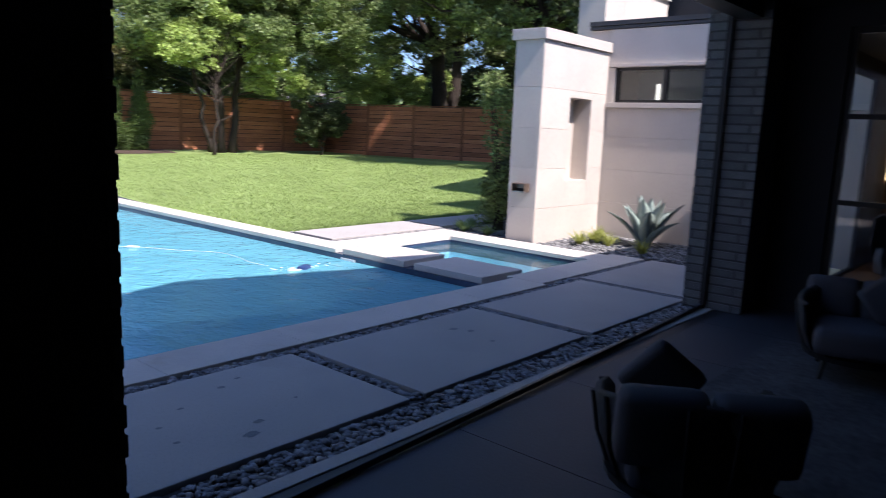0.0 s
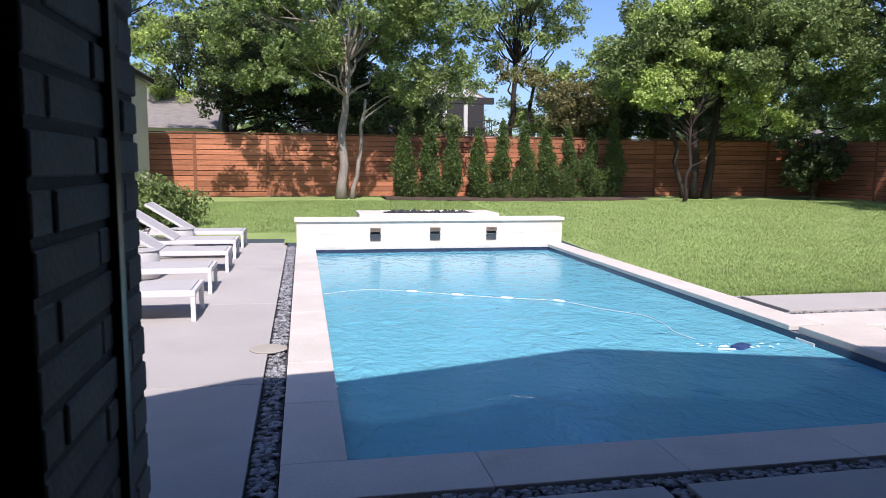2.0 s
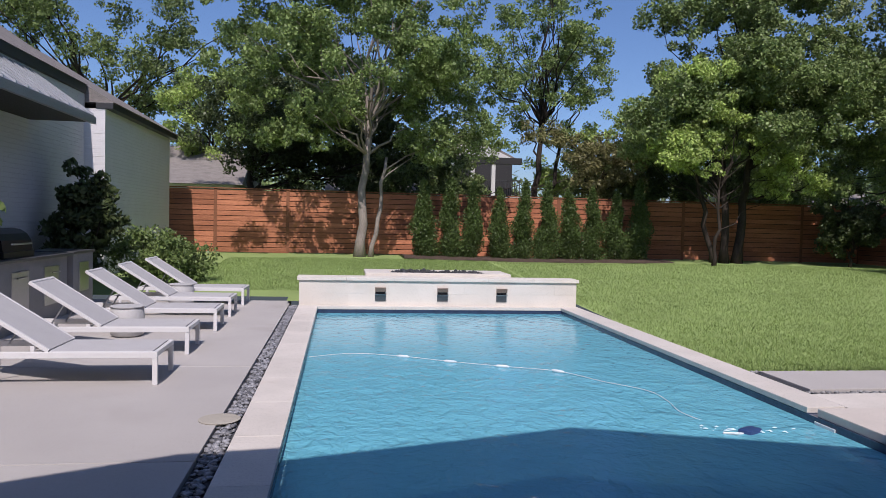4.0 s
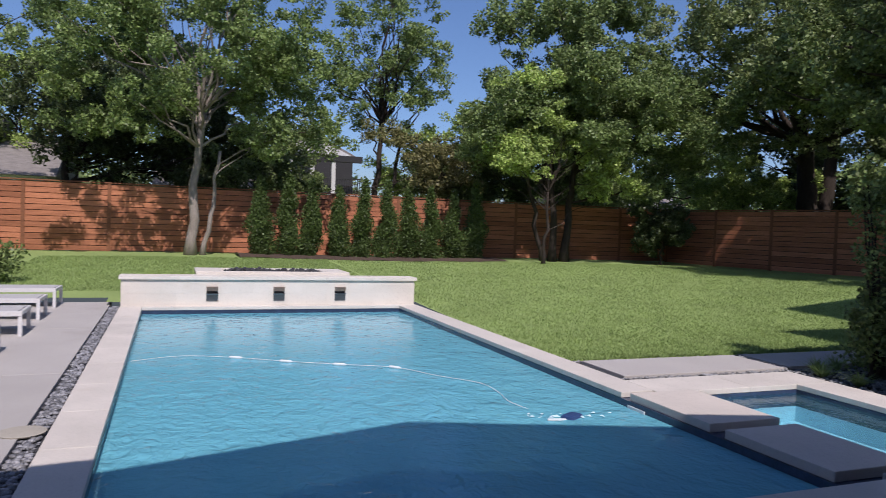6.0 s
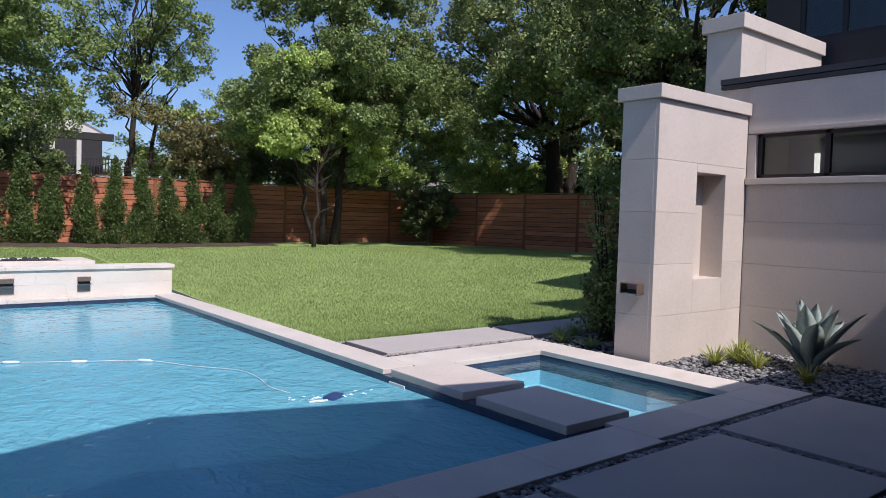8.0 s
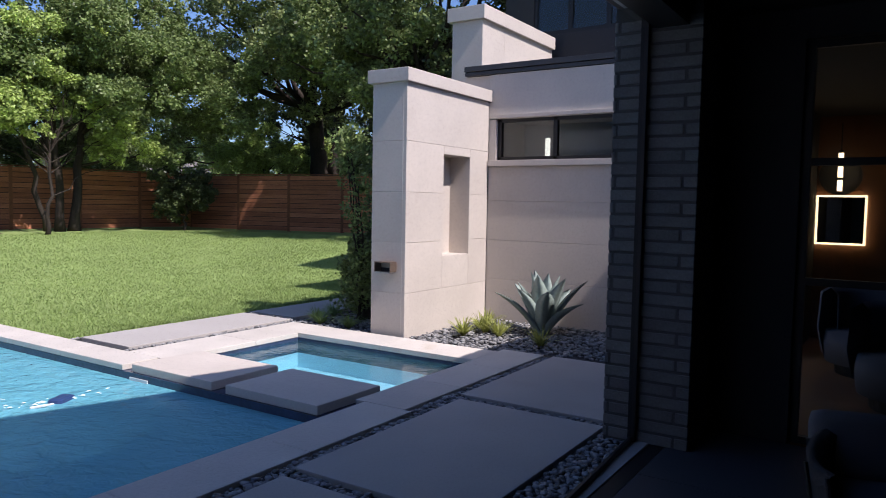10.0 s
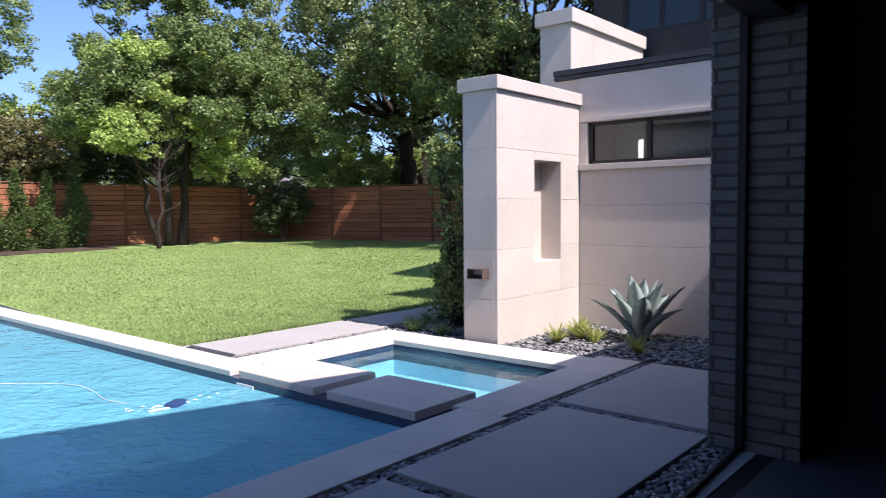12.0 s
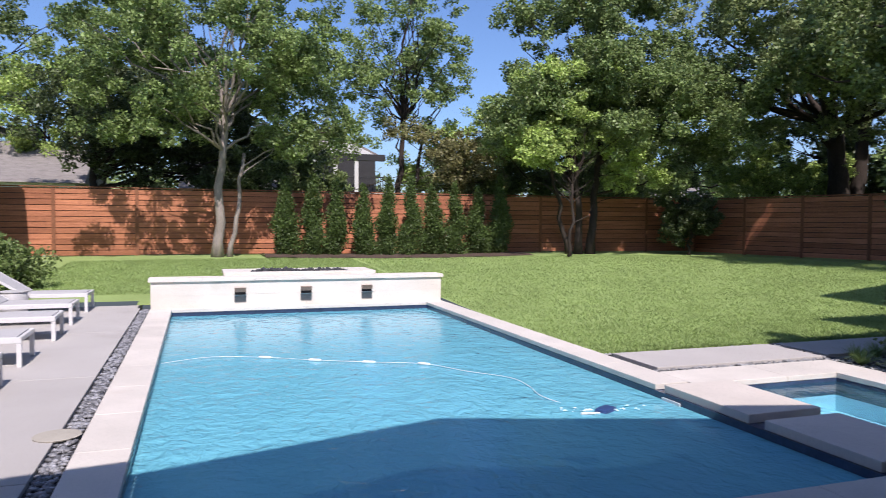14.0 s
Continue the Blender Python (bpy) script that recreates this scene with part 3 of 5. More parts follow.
def brick_face(parent, axis, at, u0, u1, z0, z1, out):
    """Courses of bricks on a wall face; axis is the wall's normal."""
    h, joint, length = 0.070, 0.018, 0.46
    shared = {}
    rows = int((z1 - z0) / (h + joint))
    for r in range(rows):
        z = z0 + r * (h + joint)
        u = u0 - (0.11 if r % 2 else 0.355)
        while u < u1 - 0.01:
            a, b = max(u, u0), min(u + length - joint, u1)
            u += length
            if b - a < 0.02:
                continue
            key = round(b - a, 3)
            if key not in shared:
                t = 0.03
                bm = box(-t / 2, t / 2, -key / 2, key / 2, -h / 2, h / 2) if axis == "x" else box(-key / 2, key / 2, -t / 2, t / 2, -h / 2, h / 2)
                bmesh.ops.bevel(bm, geom=list(bm.edges), offset=0.004, segments=1, affect="EDGES")
                me = bpy.data.meshes.new("brick")
                bm.to_mesh(me)
                bm.free()
                me.materials.append(brick_mat)
                shared[key] = me
            ob = new("brick", shared[key])
            wob = random.Random(int(u * 100) * 131 + r)
            d = wob.uniform(-0.004, 0.004)
            ob.rotation_euler = (wob.uniform(-0.012, 0.012), 0, 0) if axis == "x" else (0, wob.uniform(-0.012, 0.012), 0)
            ob.location = (at + out * d, (a + b) / 2, z + h / 2) if axis == "x" else ((a + b) / 2, at + out * d, z + h / 2)
            ob.parent = parent


pier = thing("brick_pier", "grey brick pier beside the screen opening", "pier", kind="structure")
part("core", box(-3.0, -0.619, -2.845, -2.165, -0.1, CEIL), mortar_mat, pier)
brick_face(pier, "x", -0.628, -2.85, -2.16, 0.0, CEIL, 1)
part("screen_track", box(-0.64, -0.598, -2.43, -2.385, 0.0, CEIL, 0.003), black_metal, pier, "slim black screen track")
pier_r = thing("brick_pier", "grey brick pier at the patio's end", "pier", kind="structure")
part("core", box(5.622, 6.2, -2.485, -1.905, -0.1, CEIL), mortar_mat, pier_r)
brick_face(pier_r, "x", 5.63, -2.49, -1.90, 0.0, CEIL, -1)
for nm, x0, x1, y0, y1 in (("screen_guide", 5.575, 5.612, -2.145, -2.095),):
    structure(nm, box(x0, x1, y0, y1, 0.0, CEIL), black_metal, "black metal guide rail of the roll-down screen", "rail")
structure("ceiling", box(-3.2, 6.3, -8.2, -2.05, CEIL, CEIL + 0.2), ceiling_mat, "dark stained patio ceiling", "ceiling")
structure("screen_cassette", box(-0.60, 5.64, -2.40, -2.18, CEIL - 0.16, CEIL), black_metal, "black housing of the rolled-up screen", "housing")
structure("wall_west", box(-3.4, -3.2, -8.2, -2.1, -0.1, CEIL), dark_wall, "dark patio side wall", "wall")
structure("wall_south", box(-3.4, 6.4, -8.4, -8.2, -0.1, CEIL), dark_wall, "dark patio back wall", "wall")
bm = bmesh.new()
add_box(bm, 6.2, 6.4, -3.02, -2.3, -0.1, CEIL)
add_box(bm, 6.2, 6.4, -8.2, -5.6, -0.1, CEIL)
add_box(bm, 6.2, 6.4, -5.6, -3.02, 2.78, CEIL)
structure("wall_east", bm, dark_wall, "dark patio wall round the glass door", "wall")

screen_mat = bpy.data.materials.new("dark_screen_mesh")
screen_mat.use_nodes = True
sn = screen_mat.node_tree
weave, through_it, thread = (sn.nodes.new("ShaderNode" + k) for k in ("MixShader", "BsdfTransparent", "BsdfDiffuse"))
thread.inputs[0].default_value, weave.inputs[0].default_value = (0.03, 0.03, 0.032, 1), 0.2
sn.links.new(through_it.outputs[0], weave.inputs[1]), sn.links.new(thread.outputs[0], weave.inputs[2])
sn.links.new(weave.outputs[0], sn.nodes["Material Output"].inputs[0])
sn.nodes.remove(sn.nodes["Principled BSDF"])
insect = thing("insect_screen", "fine dark mesh insect screen lowered across the patio opening", "insect screen", kind="structure")
bm = bmesh.new()
corners = [(-0.597, -2.407, 0.045), (5.575, -2.12, 0.045), (5.575, -2.12, CEIL - 0.16), (-0.597, -2.407, CEIL - 0.16)]
bm.faces.new([bm.verts.new(c) for c in corners])
part("mesh_cloth", bm, screen_mat, insect, "fine dark see-through mesh")
bar = Matrix.Translation((-0.597, -2.407, 0)) @ Matrix.Rotation(math.atan2(0.287, 6.172), 4, "Z")
part("bottom_bar", box(0.005, 6.17, -0.012, 0.012, 0.006, 0.044, 0.004, bar), black_metal, insect, "slim black bottom bar")

# gable roof over the patio
roof = thing("house_roof", "gabled main house roof over the patio", "roof", kind="structure")
YE = -1.95
shade = ((-1.9, 1.12), (-0.7, 1.72), (0.0, 1.82), (2.5, 2.54), (4.5, 1.90), (6.2, 1.40))   # where the roofline's shade ends on the ground
prof = [(-3.6, 2.985), (-2.3, 3.30)] + [(x - (y - YE) * math.tan(SUN_AZ - math.pi), (y - YE) * TAN) for x, y in shade] + [(6.05, 3.15), (6.3, 2.985)]
part("gable", extrude_poly([(x, YE, z) for x, z in prof], (0, -6.5, 0)), stucco, roof)
part("fascia", box(-2.06, 6.05, YE, YE + 0.05, 2.99, 3.16, 0.004), grey_metal, roof)
structure("link_roof", box(6.06, 9.7, -8.4, -2.3, 2.99, 3.2), grey_metal, "flat dark roof linking to the wing", "roof")

# ---- paving by the pool ----
def pavers(name, label, rects):
    t = thing(name, label, "paving", kind="structure")
    for x0, x1, y0, y1 in rects:
        part("paver", box(x0, x1, y0, y1, -0.08, 0.0, 0.008), concrete, t)
    return t


structure("gravel_bed", box(-0.63, 9.79, -2.13, -0.39, -0.20, -0.035), soil, "dark gravel bed under the pavers", "gravel bed")
pavers("patio_pavers", "large smooth grey concrete pavers set in pebbles", [(-0.50, 1.63, -1.84, -0.62), (1.77, 3.76, -1.84, -0.62), (3.89, 5.82, -1.84, -0.58), (5.95, 7.86, -1.78, -0.51)])
pavers("lawn_pavers", "grey concrete pavers on the lawn's edge", [(5.42, 7.86, 3.44, 4.36), (8.0, 10.2, 3.50, 4.36)])
structure("gravel_strip", box(5.28, 10.4, 3.28, 4.45, -0.2, -0.04), soil, "dark gravel round the lawn pavers", "gravel bed")
deck = thing("pool_deck", "pale brushed concrete pool deck", "deck", kind="structure")
for y0, y1 in ((-2.165, 1.54), (1.552, 4.76), (4.772, 7.98), (7.992, 11.40)):
    part("slab", box(-5.2, -0.56, y0, y1, -0.12, 0.0, 0.006), concrete, deck)
structure("gravel_channel", box(-0.555, -0.385, -0.46, 10.86, -0.2, -0.035), soil, "gravel channel beside the pool", "gravel bed")
drain = tagged(link("deck_drain", lathe([(0.02, -0.002), (0.165, -0.002), (0.17, 0.008), (0.15, 0.012), (0.02, 0.012)], 28), drain_mat), "round pale skimmer lid in the deck", "drain cover")
drain.location = (-0.56, 2.58, 0.0)

# coping stones all round
coping = thing("pool_coping", "pale limestone coping round the pool and spa", "coping", kind="structure")


def coping_run(x0, x1, y0, y1, along, n):
    for i in range(n):
        if along == "x":
            a, b = x0 + (x1 - x0) * i / n, x0 + (x1 - x0) * (i + 1) / n
            r = (a + 0.0012, b - 0.0012, y0, y1)
        else:
            a, b = y0 + (y1 - y0) * i / n, y0 + (y1 - y0) * (i + 1) / n
            r = (x0, x1, a + 0.0012, b - 0.0012)
        part("coping_stone", box(*r, -0.06, 0.0, 0.008), coping_stone_mat, coping)


coping_run(-0.38, 5.28, -0.47, 0.0, "x", 5)
coping_run(5.28, 7.86, -0.40, 0.10, "x", 3)
coping_run(-0.38, 0.0, 0.0, POOL_L, "y", 10)
coping_run(POOL_W, 5.28, 2.72, POOL_L, "y", 7)
coping_run(-0.38, 5.28, POOL_L, FY + 0.02, "x", 6)
coping_run(5.28, 7.72, SY1, 3.24, "x", 2)
coping_run(SX1, 7.72, SY0, SY1, "y", 2)

# ---- fences ----
def fence_section(x0, y0, x1, y1, group):
    """Horizontal cedar boards between posts, with a cap rail."""
    length = math.hypot(x1 - x0, y1 - y0)
    zg = min(ground_z(x0, y0), ground_z(x1, y1)) - 0.02
    f = thing("cedar_fence_panel", "red cedar fence panel of horizontal boards", "fence", (x0, y0, zg), math.degrees(math.atan2(y1 - y0, x1 - x0)), group)
    top = 2.69 - zg
    n = 12
    h = (top - 0.10) / n
    for i in range(n):
        part("plank", box(0.012, length - 0.012, -0.012, 0.012, 0.05 + i * h, 0.05 + (i + 1) * h - 0.02, 0.003), cedar, f)
    part("post", box(-0.055, 0.055, -0.028, 0.07, 0.0, top - 0.04, 0.004), cedar_post, f)
    part("cap", box(-0.04, length - 0.044, -0.05, 0.05, top - 0.04, top, 0.004), cedar_post, f)
    # dark sheet that paints the shade seen through the board gaps
    part("backing", box(0.06, length - 0.06, 0.022, 0.036, 0.05, top - 0.06), shade_cedar, f, "backing coloured dark as the shade in the gaps")


for i in range(11):
    fence_section(-6.3 + i * 2.44, 22.0, -6.3 + (i + 1) * 2.44, 22.0, "back fence")
cx, cy, dx, dy = 20.54, 22.0, 0.2, -0.98
for i in range(8):
    fence_section(cx + dx * 2.44 * i, cy + dy * 2.44 * i, cx + dx * 2.44 * (i + 1), cy + dy * 2.44 * (i + 1), "side fence")


# ---- foliage ----
def leaves(name, centers, radii, count, size, mat, parent, seed, flat=1.0, upright=0.0):
    """Very many small leaf blades in clumps; each blade is a folded diamond."""
    r = np.random.RandomState(seed)
    centers, radii = np.asarray(centers, float), np.asarray(radii, float)
    w = radii ** 2
    pick = r.choice(len(centers), count, p=w / w.sum())
    d = r.normal(size=(count, 3))
    d /= np.linalg.norm(d, axis=1)[:, None]
    rad = radii[pick] * np.clip(r.uniform(0.15, 1.0, count) ** 0.45 + r.normal(0, 0.10, count), 0.05, 1.35)
    p = centers[pick] + d * rad[:, None] * np.array((1, 1, flat))
    a = r.normal(size=(count, 3)) + np.array((0, 0, upright)) + d * 0.7
    a /= np.linalg.norm(a, axis=1)[:, None]
    b = np.cross(a, r.normal(size=(count, 3)))
    b /= np.linalg.norm(b, axis=1)[:, None]
    c = np.cross(a, b)
    s = (size * r.uniform(0.6, 1.35, count))[:, None]
    v = np.empty((count, 4, 3))
    v[:, 0], v[:, 1], v[:, 2], v[:, 3] = p - a * s * 0.5, p + b * s * 0.30 + c * s * 0.07, p + a * s * 0.5, p - b * s * 0.30 + c * s * 0.07
    me = bpy.data.meshes.new(name)
    me.vertices.add(count * 4), me.loops.add(count * 4), me.polygons.add(count)
    me.vertices.foreach_set("co", v.ravel())
    me.loops.foreach_set("vertex_index", np.arange(count * 4))
    me.polygons.foreach_set("loop_start", np.arange(count) * 4)
    me.polygons.foreach_set("loop_total", np.full(count, 4))
    me.update(calc_edges=True)
    me.materials.append(mat)
    ob = new(name, me)
    ob.parent = parent
    return ob


def bent(p, q, r, sag, n=6):
    """A crooked limb from p to q."""
    p, q = Vector(p), Vector(q)
    out = []
    for i in range(n + 1):
        t = i / n
        w = math.sin(math.pi * t)
        out.append(p.lerp(q, t) + Vector((r.uniform(-1, 1), r.uniform(-1, 1), r.uniform(-0.6, 0.6))) * sag * w)
    return out


def tree(name, label, x, y, trunks, crown, clumps, count, size, leaf, bark, seed, clump_r=0.9, shell=0.35, limb_from=None, flat=0.8):
    """trunks: (dx, dy of the foot, dx, dy, height of the fork, radius). crown: ellipsoids (x, y, z, rx, ry, rz), from the foot."""
    r = random.Random(seed)
    count, size = int(count * 1.45), size * 0.80
    z = ground_z(x, y) - 0.05
    t = thing(name, label, "tree", (x, y, z))
    cs, rs = [], []
    vol = [c[3] * c[4] * c[5] for c in crown]
    for i in range(clumps):
        c = r.choices(crown, vol)[0]
        while True:
            d = Vector((r.gauss(0, 1), r.gauss(0, 1), r.gauss(0, 1))).normalized() * (r.uniform(shell, 1.0) ** 0.6) * r.uniform(0.9, 1.08)
            pt = (c[0] + d.x * c[3], c[1] + d.y * c[4], c[2] + d.z * c[5])
            if pt[2] > 0.5:
                break
        cs.append(pt)
        rs.append(clump_r * r.uniform(0.55, 1.25))
    bm = bmesh.new()
    forks = []
    for fx, fy, tx, ty, h, rad in trunks:
        pts = bent((fx, fy, 0), (tx, ty, h), r, 0.10, 8)
        add_tube(bm, pts, [rad * (1.35 if k == 0 else 1.0 - 0.45 * k / 8) for k in range(9)], 9)
        forks.append((pts, rad))
    part("trunk", bm, bark, t, smooth=True)
    order = sorted(range(len(cs)), key=lambda k: r.random())[:min(34, max(10, int(len(cs) * 0.4)))]
    for k in order:
        c = Vector(cs[k])
        pts, rad = min(forks, key=lambda f: (f[0][-1] - c).length)
        lo = 4 if limb_from is None else limb_from
        src = pts[min(8, max(lo, int(8 * min(1, c.z / (pts[-1].z + 1.5)))))]
        dist = (c - src).length
        part("bough", add_tube(bmesh.new(), bent(src, c, r, 0.09 * dist, 5), [max(0.012, rad * 0.31 * (1 - 0.85 * q / 5) * min(1, 3.5 / dist + 0.35)) for q in range(6)], 5, False), bark, t, smooth=True)
    # every clump breaks up into small tufts with gaps between them
    tc, tr = [], []
    for c, rad in zip(cs, rs):
        for q in range(8):
            d = Vector((r.gauss(0, 1), r.gauss(0, 1), r.gauss(0, 0.8))).normalized() * rad * r.uniform(0.35, 1.0)
            tc.append((c[0] + d.x, c[1] + d.y, max(0.3, c[2] + d.z * flat)))
            tr.append(rad * r.uniform(0.24, 0.46))
    leaves("crown", tc, tr, count, size, leaf, t, seed, flat)
    return t


# lawn tree with two pale stems in front of the back fence
tree("lawn_tree", "tall airy shade tree with pale grey trunk on the lawn", 1.05, 20.6, [(0, 0, 0.25, 0.1, 4.6, 0.17), (0.38, 0.1, 0.85, 0.2, 3.4, 0.085)],
     [(0.2, 0, 7.0, 4.2, 3.4, 2.7), (-2.0, 0, 5.4, 2.4, 2.6, 1.7), (2.6, 0.3, 6.0, 2.3, 2.4, 2.0), (-0.2, 0, 10.0, 3.2, 3.0, 2.2), (-3.8, -0.5, 8.0, 1.6, 2.0, 1.6), (-1.2, -2.4, 6.0, 3.6, 1.5, 1.3), (3.2, 0.2, 4.6, 1.9, 1.6, 1.5), (-2.2, -0.3, 4.2, 2.0, 1.8, 1.0)], 150, 76000, 0.133, leaf_mid, bark_pale, 11, 0.78, 0.3)
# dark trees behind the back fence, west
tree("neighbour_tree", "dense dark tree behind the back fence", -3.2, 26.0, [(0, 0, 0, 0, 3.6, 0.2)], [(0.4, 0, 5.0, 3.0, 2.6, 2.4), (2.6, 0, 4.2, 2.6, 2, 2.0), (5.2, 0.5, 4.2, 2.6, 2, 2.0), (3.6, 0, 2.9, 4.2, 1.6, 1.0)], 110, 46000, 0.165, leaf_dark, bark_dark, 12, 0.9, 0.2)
tree("neighbour_tree", "tall broad oak beyond the neighbouring roofs", -12.5, 37.0, [(0, 0, 0.3, 0, 6.0, 0.35)], [(0, 0, 11.5, 6.5, 5, 5.0), (5.0, 0, 10.0, 3.5, 4, 3.0), (-6, 0, 11.0, 4, 4, 4)], 110, 35000, 0.211, leaf_oak, bark_dark, 13, 1.15)
tree("neighbour_tree", "light green tree beyond the neighbouring roofs", -6.0, 33.0, [(0, 0, 0.2, 0, 4.0, 0.2)], [(0, 0, 6.0, 3.0, 2.5, 2.4)], 40, 14000, 0.172, leaf_bright, bark_dark, 14, 0.9)
tree("neighbour_tree", "broad oak behind the lawn tree", 1.0, 33.0, [(0, 0, 0.3, 0, 5.0, 0.3)], [(0, 0, 8.5, 5.5, 4, 3.6), (4.0, 0, 6.0, 3.0, 3, 2.6)], 80, 26250, 0.195, leaf_oak, bark_dark, 15, 1.1)
# airy upright tree in the middle
tree("neighbour_tree", "airy upright tree with many fine bare limbs", 8.5, 26.5, [(0, 0, 0.4, 0, 5.5, 0.17), (0.5, 0, 1.3, 0, 5.0, 0.12)], [(0.3, 0, 9.2, 3.2, 2.6, 4.2), (-1.2, 0, 6.0, 2.2, 2, 2.0), (2.2, 0, 7.0, 1.9, 2, 2.8), (0.3, 0, 12.3, 1.8, 1.6, 2.0)], 85, 23625, 0.148, leaf_mid, bark_dark, 16, 0.75, 0.25)
tree("neighbour_tree", "light green understorey tree behind the back fence", 13.4, 27.0, [(0, 0, 0.2, 0, 3.0, 0.12)], [(0, 0, 4.8, 2.6, 2.2, 2.2), (-2.6, 0, 4.0, 2.2, 2, 1.6)], 46, 17500, 0.148, leaf_bright, bark_dark, 17, 0.8)
tree("neighbour_tree", "rusty green understorey tree behind the back fence", 10.4, 24.6, [(0, 0, 0.2, 0, 2.6, 0.1)], [(0, 0, 3.6, 2.0, 1.4, 1.2), (1.5, 0.3, 4.3, 1.2, 1.2, 0.9), (-1.4, 0.2, 4.5, 0.9, 0.9, 0.8)], 34, 11500, 0.133, leaf_rose, bark_dark, 18, 0.7)
tree("neighbour_tree", "low dark thicket behind the back fence", 5.2, 24.6, [(0, 0, 0.1, 0, 2.0, 0.08)], [(0, 0, 2.9, 1.4, 0.8, 0.9), (-2.2, 0.3, 3.1, 1.6, 0.8, 1.1), (5.6, 0.4, 2.9, 1.6, 0.8, 1.0), (7.6, 0.3, 3.3, 1.6, 0.8, 1.2)], 70, 17000, 0.14, leaf_oak, bark_dark, 71, 0.6)
# full tree standing in the corner of the lawn
tree("corner_tree", "full leafy tree with several stems at the lawn's corner", 13.9, 20.2, [(0, 0, -0.2, 0, 4.2, 0.15), (0.55, 0.1, 1.0, 0.2, 4.4, 0.17), (-0.3, 0.2, -1.2, 0.1, 3.6, 0.10)],
     [(0.6, 0.3, 7.2, 3.5, 3.0, 3.5), (2.6, 0, 6.2, 2.6, 2.4, 2.4), (-2.2, 0, 4.8, 1.6, 2.0, 1.5), (3.6, -1.0, 3.6, 2.4, 1.4, 1.0), (0.8, -2.4, 5.4, 4.2, 1.9, 1.6), (4.6, -1.8, 5.6, 2.6, 1.8, 1.9), (1.2, 0.6, 9.9, 2.3, 2.2, 1.9), (5.4, -1.2, 4.6, 2.2, 1.6, 1.5), (2.6, -1.5, 4.6, 3.2, 1.4, 1.1)], 205, 98000, 0.148, leaf_glossy, bark_dark, 19, 0.85, 0.3)
tree("corner_tree", "bright green young tree in front of the corner tree", 12.8, 18.9, [(0, 0, 0.1, 0, 2.6, 0.07)], [(-1.1, 0, 3.9, 1.3, 1.2, 0.8), (-0.2, 0, 5.4, 0.9, 1.0, 1.5), (1.5, 0.2, 4.4, 1.0, 1.0, 0.9), (2.9, 0.3, 3.1, 1.2, 0.9, 0.8), (1.2, 0.4, 6.6, 0.9, 0.8, 1.0), (-0.9, 0.3, 6.0, 0.8, 0.8, 0.9)], 78, 30000, 0.133, leaf_bright, bark_dark, 20, 0.62)
# great oaks beyond the side fence
tree("spreading_oak", "great spreading oak with dark limbs beyond the side fence", 26.2, 19.6, [(0, 0, -0.6, 0, 5.2, 0.55), (0.3, 0, 1.2, 0, 6.5, 0.38)],
     [(-2.5, 0, 9.0, 6.5, 5.0, 4.4), (3.5, 0, 9.5, 5.5, 5.0, 4.6), (-6.0, 0, 7.2, 3.2, 3.0, 2.3), (-3.0, -0.5, 6.6, 4.2, 2.6, 1.8), (2.5, -1, 6.4, 4.0, 2.6, 2.0), (0, 0, 13.0, 5.5, 5, 3.2), (-3.0, -6.0, 7.4, 3.2, 3.4, 2.3)], 185, 80500, 0.195, leaf_olive, bark_dark, 21, 1.1, 0.35, 3)
tree("spreading_oak", "dark oak rising behind the garden wall", 20.2, 9.8, [(0, 0, 0.2, 0, 5.0, 0.4)], [(0, 0, 8.6, 3.6, 4.4, 3.6), (0.5, 3.0, 7.0, 3.2, 3.4, 2.6), (-1.2, 1.0, 6.4, 2.6, 3.0, 2.0), (2, -3, 11, 3.4, 4, 3.0), (3, 1, 9, 3, 4, 4), (1.6, 5.2, 7.6, 3.0, 3.2, 2.4)], 135, 60000, 0.187, leaf_oak, bark_dark, 22, 1.05)
# added out of view: casts shade on the lawn by the side fence
tree("spreading_oak", "unseen oak added behind the house wing for shade", 21.5, 4.2, [(0, 0, 0.2, 0, 4.0, 0.3)], [(0, 0, 7.0, 4.0, 4.2, 2.6), (-1.0, 2.0, 6.0, 3.4, 3.0, 2.0)], 90, 26000, 0.22, leaf_dark, bark_dark, 26, 1.05)
tree("neighbour_tree", "pale green tree far beyond the side fence", 26.0, 31.0, [(0, 0, 0.2, 0, 4.0, 0.2)], [(0, 0, 5.6, 3.2, 3, 2.8), (-5.0, 3, 5.6, 3.4, 3, 2.8), (5.0, 3, 7, 3.4, 3, 3.6), (-3.0, -2.0, 3.6, 4.5, 2.0, 1.6), (3.5, -2, 3.8, 4.0, 2.0, 1.8)], 100, 32000, 0.211, leaf_mid, bark_dark, 23, 1.1)
tree("neighbour_tree", "bright round tree just beyond the side fence", 24.2, 21.8, [(0, 0, 0.2, 0, 2.0, 0.1)], [(0, 0, 3.6, 2.0, 1.6, 1.25), (1.6, -1.2, 3.3, 1.4, 1.3, 1.0), (-0.8, 0.6, 3.0, 1.8, 1.2, 0.9)], 52, 22000, 0.133, leaf_bright, bark_dark, 24, 0.62)
tree("neighbour_tree", "dense shaded tree behind the back fence", 16.8, 26.2, [(0, 0, 0.2, 0, 2.6, 0.14)], [(0, 0, 4.2, 3.8, 2.0, 1.6), (-2.2, 0, 3.4, 1.8, 1.6, 1.0), (1.0, 0, 3.2, 4.2, 1.6, 0.9)], 80, 25000, 0.15, leaf_oak, bark_dark, 27, 0.8)
